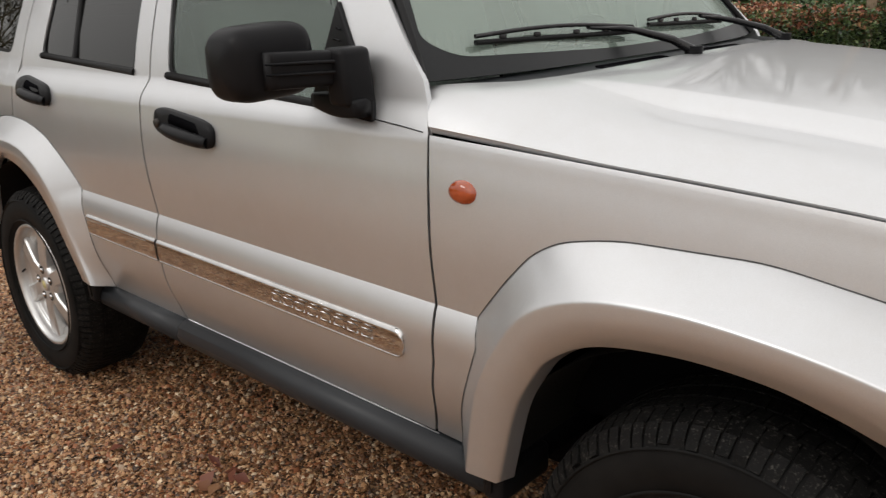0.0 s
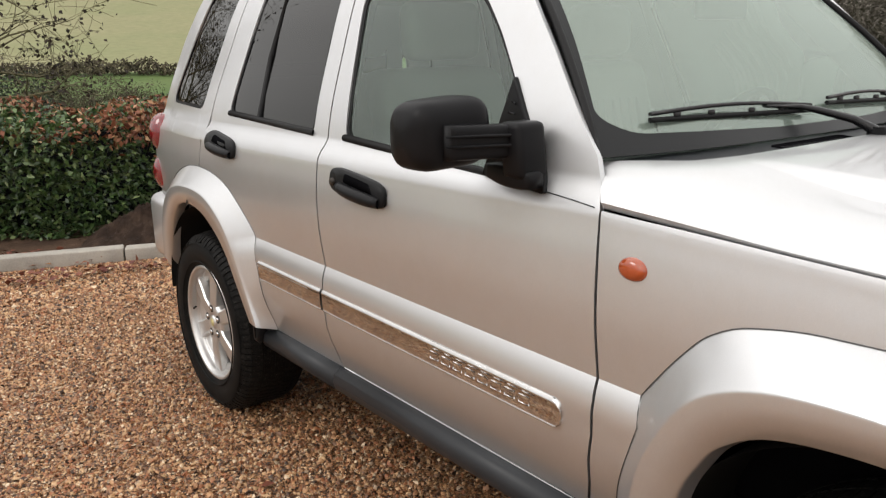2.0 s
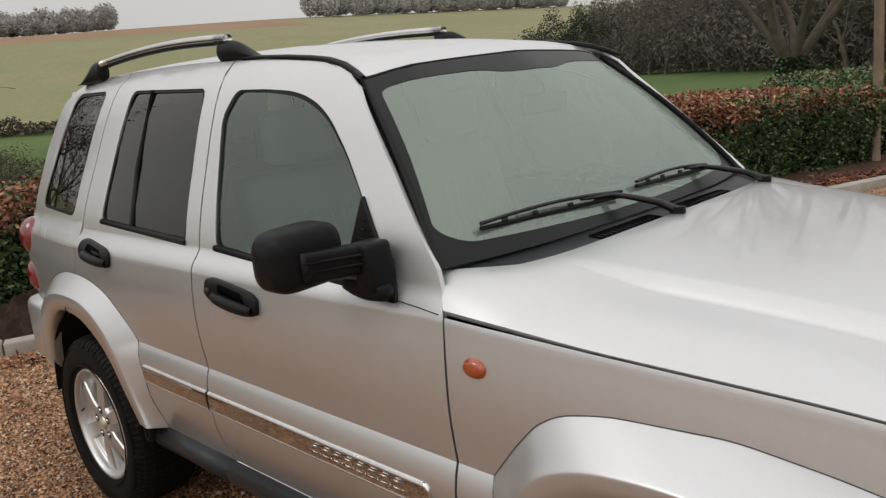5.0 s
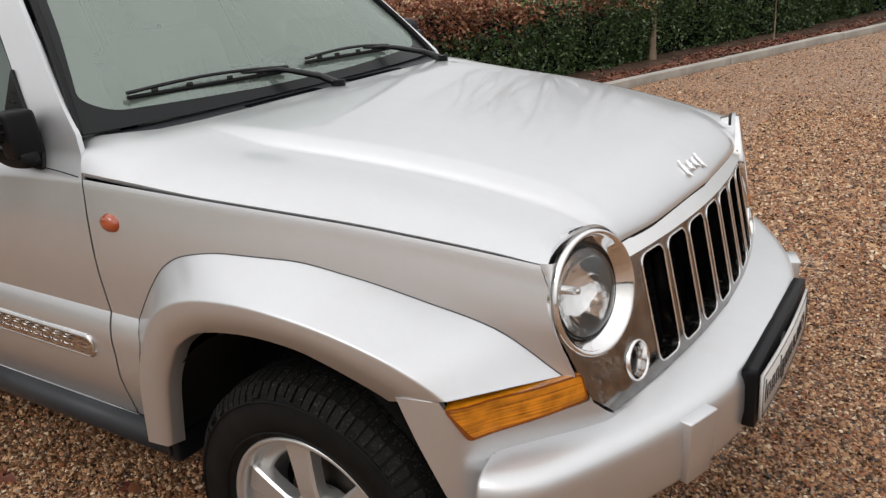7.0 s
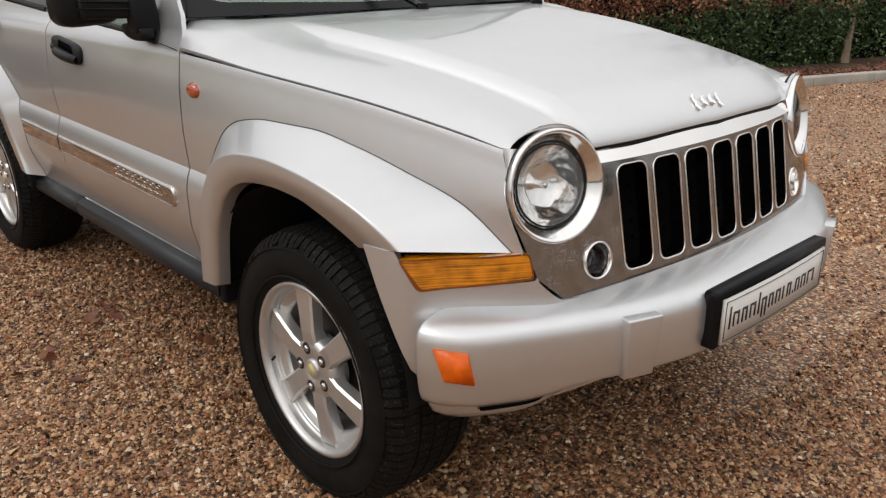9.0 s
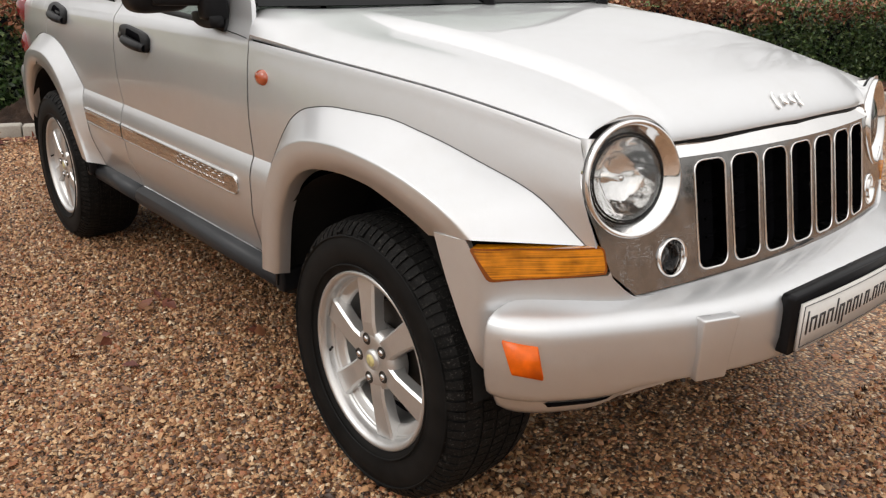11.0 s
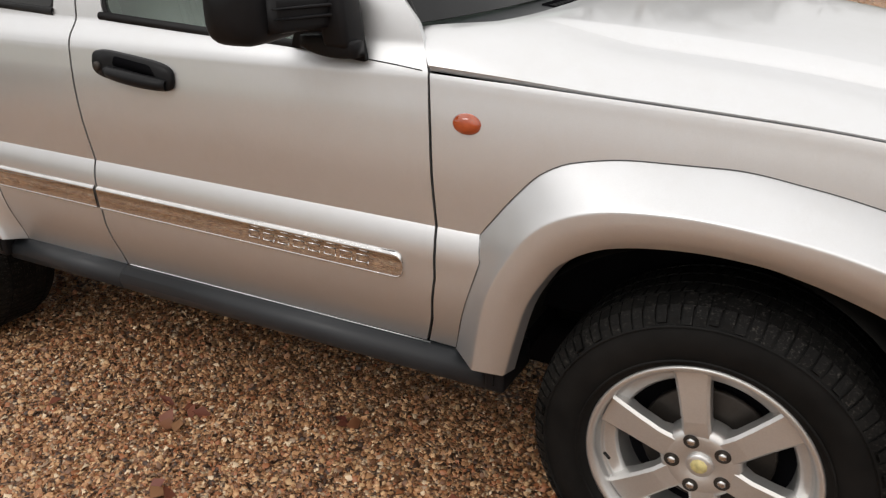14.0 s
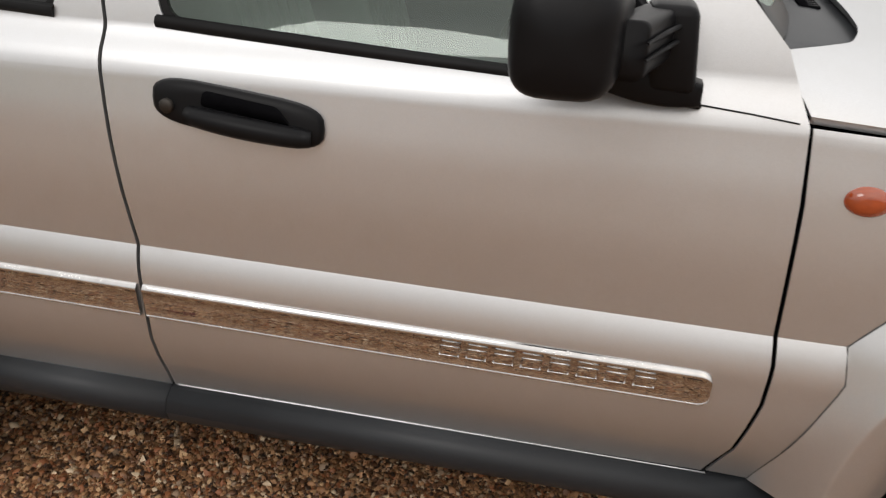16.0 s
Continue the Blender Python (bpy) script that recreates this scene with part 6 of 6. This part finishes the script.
def hedge_cloud(n, a0, a1, o0, o1, h, lo=0.0, hi=1.0):
    """Points through the outer skin of a clipped hedge: its front, its top and its back, with hollows."""
    a, u = rng.uniform(a0, a1, n), rng.uniform(0, 1, n)
    wave = 0.10 * np.sin(a * 1.3) + 0.07 * np.sin(a * 3.1 + 1) + 0.05 * np.sin(a * 7.7)
    front = rng.uniform(0, 1, n) < 0.6
    zz = np.where(front, rng.uniform(lo, hi, n), rng.uniform(0.88, 1.04, n))
    oo = np.where(front, o0 + 0.18 * np.abs(rng.normal(size=n)) + 0.10 * np.cos(zz * 3) + wave, o0 + (o1 - o0) * u + wave)
    zz = h * zz * (1 + 0.6 * wave)
    return np.array(K0)[None] + a[:, None] * np.array(A)[None] + oo[:, None] * np.array(N)[None] + np.stack([0 * a, 0 * a, np.maximum(zz, 0.03)], 1)


hedge = new("hedge")
tagged(hedge, "clipped evergreen hedge with copper-brown beech leaves along its top", "hedge")
# added solid core, near-black to paint the shade between the leaves
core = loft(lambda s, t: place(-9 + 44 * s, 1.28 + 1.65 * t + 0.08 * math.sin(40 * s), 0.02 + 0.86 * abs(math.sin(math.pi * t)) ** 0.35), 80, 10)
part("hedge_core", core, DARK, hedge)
green = hedge_cloud(130000, -7, 18, 0.94, 3.0, 1.04)
patch = np.sin(green[:, 0] * 1.1 + green[:, 1] * 0.9) + 0.6 * np.sin(green[:, 1] * 2.3 + 1.0) + 0.5 * np.sin(green[:, 0] * 5.1 - green[:, 1] * 3.7) + rng.normal(size=len(green)) * 0.55
patch -= 1.7 * ((green - np.array(K0)) @ np.array(A) > 10.4 + 0.3 * rng.normal(size=len(green)))
brown = (green[:, 2] > 0.76 - 0.13 * patch) & (patch > -0.45)
pale = brown & (rng.uniform(size=len(green)) < 0.22)
gl = leaves("foliage", green[~brown], 0.029, 0.016, LAUREL, "", "")
bl = leaves("foliage", green[brown & ~pale], 0.031, 0.017, COPPER, "", "")
pl = leaves("foliage", green[pale], 0.030, 0.016, STRAW, "", "")
gl.parent = bl.parent = pl.parent = hedge
for ob in (gl, bl, pl):
    tagged(ob, kind="stuff")
far_hedge = leaves("foliage", hedge_cloud(20000, 18, 42, 0.9, 3.0, 1.15), 0.06, 0.035, LAUREL, "", "")
far_hedge.parent = hedge
# dead leaves on the soil and a few on the gravel
c = np.concatenate([hedge_cloud(3500, -7, 16, 0.25, 0.3, 0.03), hedge_cloud(2500, 6, 14, 0.0, 0.5, 0.03), hedge_cloud(700, -4, 4, -0.30, -0.2, 0.03), scatter(-2.4, 2.2, -1.7, -0.5, 3)])
c[:, 2] = 0.035
c[-18:, 2] = 0.016
leaves("fallen_leaves", c, 0.028, 0.018, DEAD_LEAF, "fallen russet leaves on soil and gravel", "leaves", 0.15)
big_ones = np.array([(x + dx, y + dy, 0.017) for x, y in ((-1.48, -0.84), (-1.50, -0.92), (-1.30, -1.15), (-1.03, -0.68), (-2.11, -1.59)) for dx, dy in ((0, 0), (0.03, 0.012), (-0.022, 0.02))])
leaves("fallen_leaves", big_ones, 0.034, 0.020, DEAD_LEAF, "curled russet leaves lying on the gravel", "leaves", 0.2)
# mound of dug earth by the hedge
mound = part("earth_mound", loft(lambda s, t: place(-0.05 + 1.6 * (s - 0.5), 0.60 + 0.75 * (t - 0.5), 0.32 * math.sin(math.pi * s) * math.sin(math.pi * t) * (1 + 0.4 * noise.noise((s * 6, t * 6, 0)) + 0.22 * noise.noise((s * 21, t * 15, 4)) + 0.16 * noise.noise((s * 55, t * 34, 9)) + 0.10 * noise.noise((s * 110, t * 70, 2)))), 150, 90), DUG_SOIL, None)
tagged(mound, "low mound of dark dug earth beside the hedge", "earth mound")
# timber post
post_m = Matrix.Translation(place(9.66, 0.93))
pm = tube([(0, 0, -0.1), (0.01, 0.0, 1.0), (0.0, 0.012, 2.2), (0.01, 0.01, 3.6)], [0.065, 0.062, 0.06, 0.058], 10)
post = part("post", placed(pm, post_m), TIMBER, None)
tagged(post, "weathered round timber post standing in the hedge", "post")


stake = part("stake", placed(tube([(0, 0, -0.05), (0.008, 0.004, 0.35), (0.004, 0.012, 0.75)], [0.012, 0.011, 0.009], 8), Matrix.Translation(place(11.95, 0.50))), TIMBER, None)
tagged(stake, "thin pale wooden stake in the soil before the hedge", "stake")


def branches(origin, direction, length, radius, depth, seed, spread=0.6, droop=0.0, thin=0.62):
    """The limbs of a bare tree as tapering tubes: (points, radii) for each, and the twig ends."""
    r = random.Random(seed)
    limbs, ends = [], []

    def grow(p, d, ln, rad, level):
        pts, rads, q, steps = [p.copy()], [rad], p.copy(), 5
        dd = d.copy()
        for i in range(steps):
            dd = (dd + Vector((r.gauss(0, 0.13), r.gauss(0, 0.13), r.gauss(0.02 - droop, 0.10)))).normalized()
            q = q + dd * ln / steps
            pts.append(q.copy())
            rads.append(max(0.0025, rad * (1 - 0.62 * (i + 1) / steps)))
            if level > 0 and i >= 1:
                for _ in range(r.choice((1, 1, 2))):
                    side_v = Vector((r.gauss(0, 1), r.gauss(0, 1), r.gauss(0.1, 0.6))).normalized()
                    grow(q, (dd * (1 - spread) + side_v * spread).normalized(), ln * r.uniform(0.45, 0.72), rads[-1] * thin, level - 1)
        limbs.append((pts, rads))
        if level <= 1:
            ends.extend(pts[2:])
    grow(Vector(origin), Vector(direction).normalized(), length, radius, depth)
    return limbs, ends


def tree(name, base, height, radius, depth, seed, label, pods=0, direction=(0, 0, 1), spread=0.6, droop=0.0, material=BARK, stems=(), clear_y=-1e6):
    limbs, ends = [], []
    for k, d in enumerate(stems):
        more, tips = branches(Vector(base) + Vector((0, 0, 0.25 + 0.1 * k)), d, height * (0.95 - 0.06 * k), radius * 0.75, depth, seed + 100 + k, spread, droop)
        limbs += more
        ends += tips
    more, tips = branches(base, direction, height, radius, depth, seed, spread, droop)
    limbs, ends = limbs + more, ends + tips
    # trimmed back on the side of the drive
    limbs = [b for b in limbs if min(p.y for p in b[0]) > clear_y]
    ends = [e for e in ends if e.y > clear_y]
    t = new(name)
    tagged(t, label, "tree", "bare trees" if "wood" in label else "")
    trunk = limbs[-1]
    part("trunk", tube(trunk[0], trunk[1], 10), BARK, t)
    part("crown", joined(*[tube(p, r, 5 if r[0] > 0.02 else 4, caps=False) for p, r in limbs[:-1]]), material, t)
    if pods:
        c = np.array([tuple(e) for e in random.Random(seed).choices(ends, k=pods)]) + rng.normal(size=(pods, 3)) * 0.03
        o = tagged(leaves("seed_pod", c, 0.028, 0.02, POD, "", "", 1.0), kind="stuff")
        o.parent = t
    return t


tree("tree", place(-3.1, 3.0, -0.1), 2.8, 0.095, 4, 14, "small bare tree with mossy twigs and dark pods", 3600, spread=0.66, droop=0.02, direction=(0, 0.2, 1), material=TWIG, stems=((0.1, 0.55, 0.85), (-0.3, 0.25, 0.9)), clear_y=-2.3)


def big_tree(along, out, h, seed, label):
    """A stout ivy-clad trunk that forks low into upright limbs."""
    base = place(along, out, land_z(along, out) - 0.2)
    t = new("tree")
    tagged(t, label, "tree")
    part("trunk", tube([base + Vector((0, 0, z)) for z in (0, 0.5, 0.9, 1.3)], [0.50, 0.40, 0.40, 0.36], 12), BARK, t)
    r = random.Random(seed)
    limbs = []
    for k in range(8):
        a = 2 * math.pi * k / 8 + r.uniform(-0.3, 0.3)
        limbs += branches(base + Vector((0, 0, 1.0)), (0.6 * math.cos(a), 0.6 * math.sin(a), 1), h, 0.16, 3, seed + k, 0.45)[0]
    part("crown", joined(*[tube(p, q, 5, caps=False) for p, q in limbs]), BARK, t)
    n = 2500
    a, z = rng.uniform(0, 2 * math.pi, n), rng.uniform(0, 1.5, n)
    rr = 0.43 + 0.06 * rng.normal(size=n)
    c = np.array(base)[None] + np.stack([rr * np.cos(a), rr * np.sin(a), z], 1)
    o = leaves("ivy", c, 0.06, 0.045, IVY, "", "")
    o.parent = t


big_tree(22.5, 13.7, 7.5, 3, "stout pollarded tree with an ivy-clad trunk in the meadow")


def thicket(name, spots, material, label, category, size, n, thin=0.55):
    """Woods and scrub: clumps of small sprays with ragged outlines."""
    cs = []
    for a, o, w, h in spots:
        b = np.array(place(a, o, land_z(a, o)))
        m = int(n * w * h)
        d = rng.normal(size=(m, 3))
        d /= np.linalg.norm(d, axis=1, keepdims=True)
        rad = rng.uniform(0.35, 1.0, (m, 1)) ** 0.5
        p = d * rad * [w / 2, w / 2, h / 2] + [0, 0, h * 0.48]
        p *= 1 + 0.22 * np.sin(p[:, :1] * 3.1 / w * 4 + a) * np.cos(p[:, 1:2] * 5 / w + o)
        cs.append(b + p[p[:, 2] > 0.03 * h])
    return leaves(name, np.concatenate(cs), size, size * thin, material, label, category, 1.0)


r = random.Random(9)
thicket("far_wood", [(-95 + i * 3.2 + r.uniform(-2, 2), 505 + r.uniform(-8, 8), r.uniform(9, 14), (6 if i < 17 else 11) + r.uniform(-1, 3)) for i in range(41)], HAZED_WOOD, "ridge wood, haze mixed into its pale colour", "wood", 0.7, 11)
thicket("far_wood", [(150 + i * 3.6 + r.uniform(-2, 2), 490 + r.uniform(-8, 8), r.uniform(10, 15), 11 + r.uniform(-1, 3)) for i in range(50)], HAZED_WOOD, "ridge wood, haze mixed into its pale colour", "wood", 0.7, 10)
thicket("field_hedgerow", [(-160 + i * 5, 172 + 6 * math.sin(i * 0.3), 6, 3.0 + r.uniform(-0.5, 0.5)) for i in range(90)], SCRUB, "bare hedgerow across the valley", "hedgerow", 0.36, 22)
thicket("scrub", [(-14 + i * 1.9 + r.uniform(-1, 1), 60 + r.uniform(-7, 9), r.uniform(3.5, 6), r.uniform(3.2, 5.4)) for i in range(14)], SCRUB, "bare scrub bushes in the meadow", "bushes", 0.17, 130, 0.16)
thicket("evergreen_bush", [(-8.6, 33, 5.5, 3.6), (-11, 32, 6, 4.4), (-14, 34, 6, 4.4)], EVERGREEN, "dark evergreen bush beyond the hedge", "bush", 0.09, 300)
wood_line = curve((0.0, 62.0), (0.35, 52.0), (0.6, 43.0), (1.0, 28.5))
wood_out = curve((0.0, 80.0), (0.35, 50.0), (0.6, 33.0), (1.0, 4.0))
spots = []
for row in range(3):
    for i in range(30):
        k = i / 29 + r.uniform(-0.015, 0.015)
        k = min(1.0, max(0.0, k))
        spots.append((wood_line(k) + 3.5 * row + 4 + r.uniform(-1.5, 1.5), wood_out(k) + 4.5 * row + 4 + r.uniform(-1.5, 1.5), r.uniform(6, 9), r.uniform(4.5, 6.5) + 2.6 * row))
thicket("wood", spots, WOOD, "leafless grey-brown wood beyond the meadow", "wood", 0.26, 27, 0.20)
thicket("conifers", [(54, 84, 7, 6), (57.5, 82, 7, 8), (61, 80, 7, 8.5), (64, 74, 6, 6.5)], EVERGREEN, "dark conifers at the edge of the wood", "trees", 0.16, 110, 0.4)
for i in range(9):
    k = 0.1 + i / 10
    a, o = wood_line(k) + r.uniform(-1, 3), wood_out(k) + r.uniform(-1, 3)
    tree("tree", place(a, o, land_z(a, o) - 0.2), 4.0, 0.16, 3, 30 + i, "tall bare tree at the edge of the wood", 0, spread=0.5, material=BARK)
# the garden behind the camera, seen only as reflections
thicket("garden_shrubs", [(-70 + i * 4, -46 + r.uniform(-3, 3), 6, 2.6 + r.uniform(-1, 1)) for i in range(34)], EVERGREEN, "dark shrubs across the drive", "shrubs", 0.2, 40)
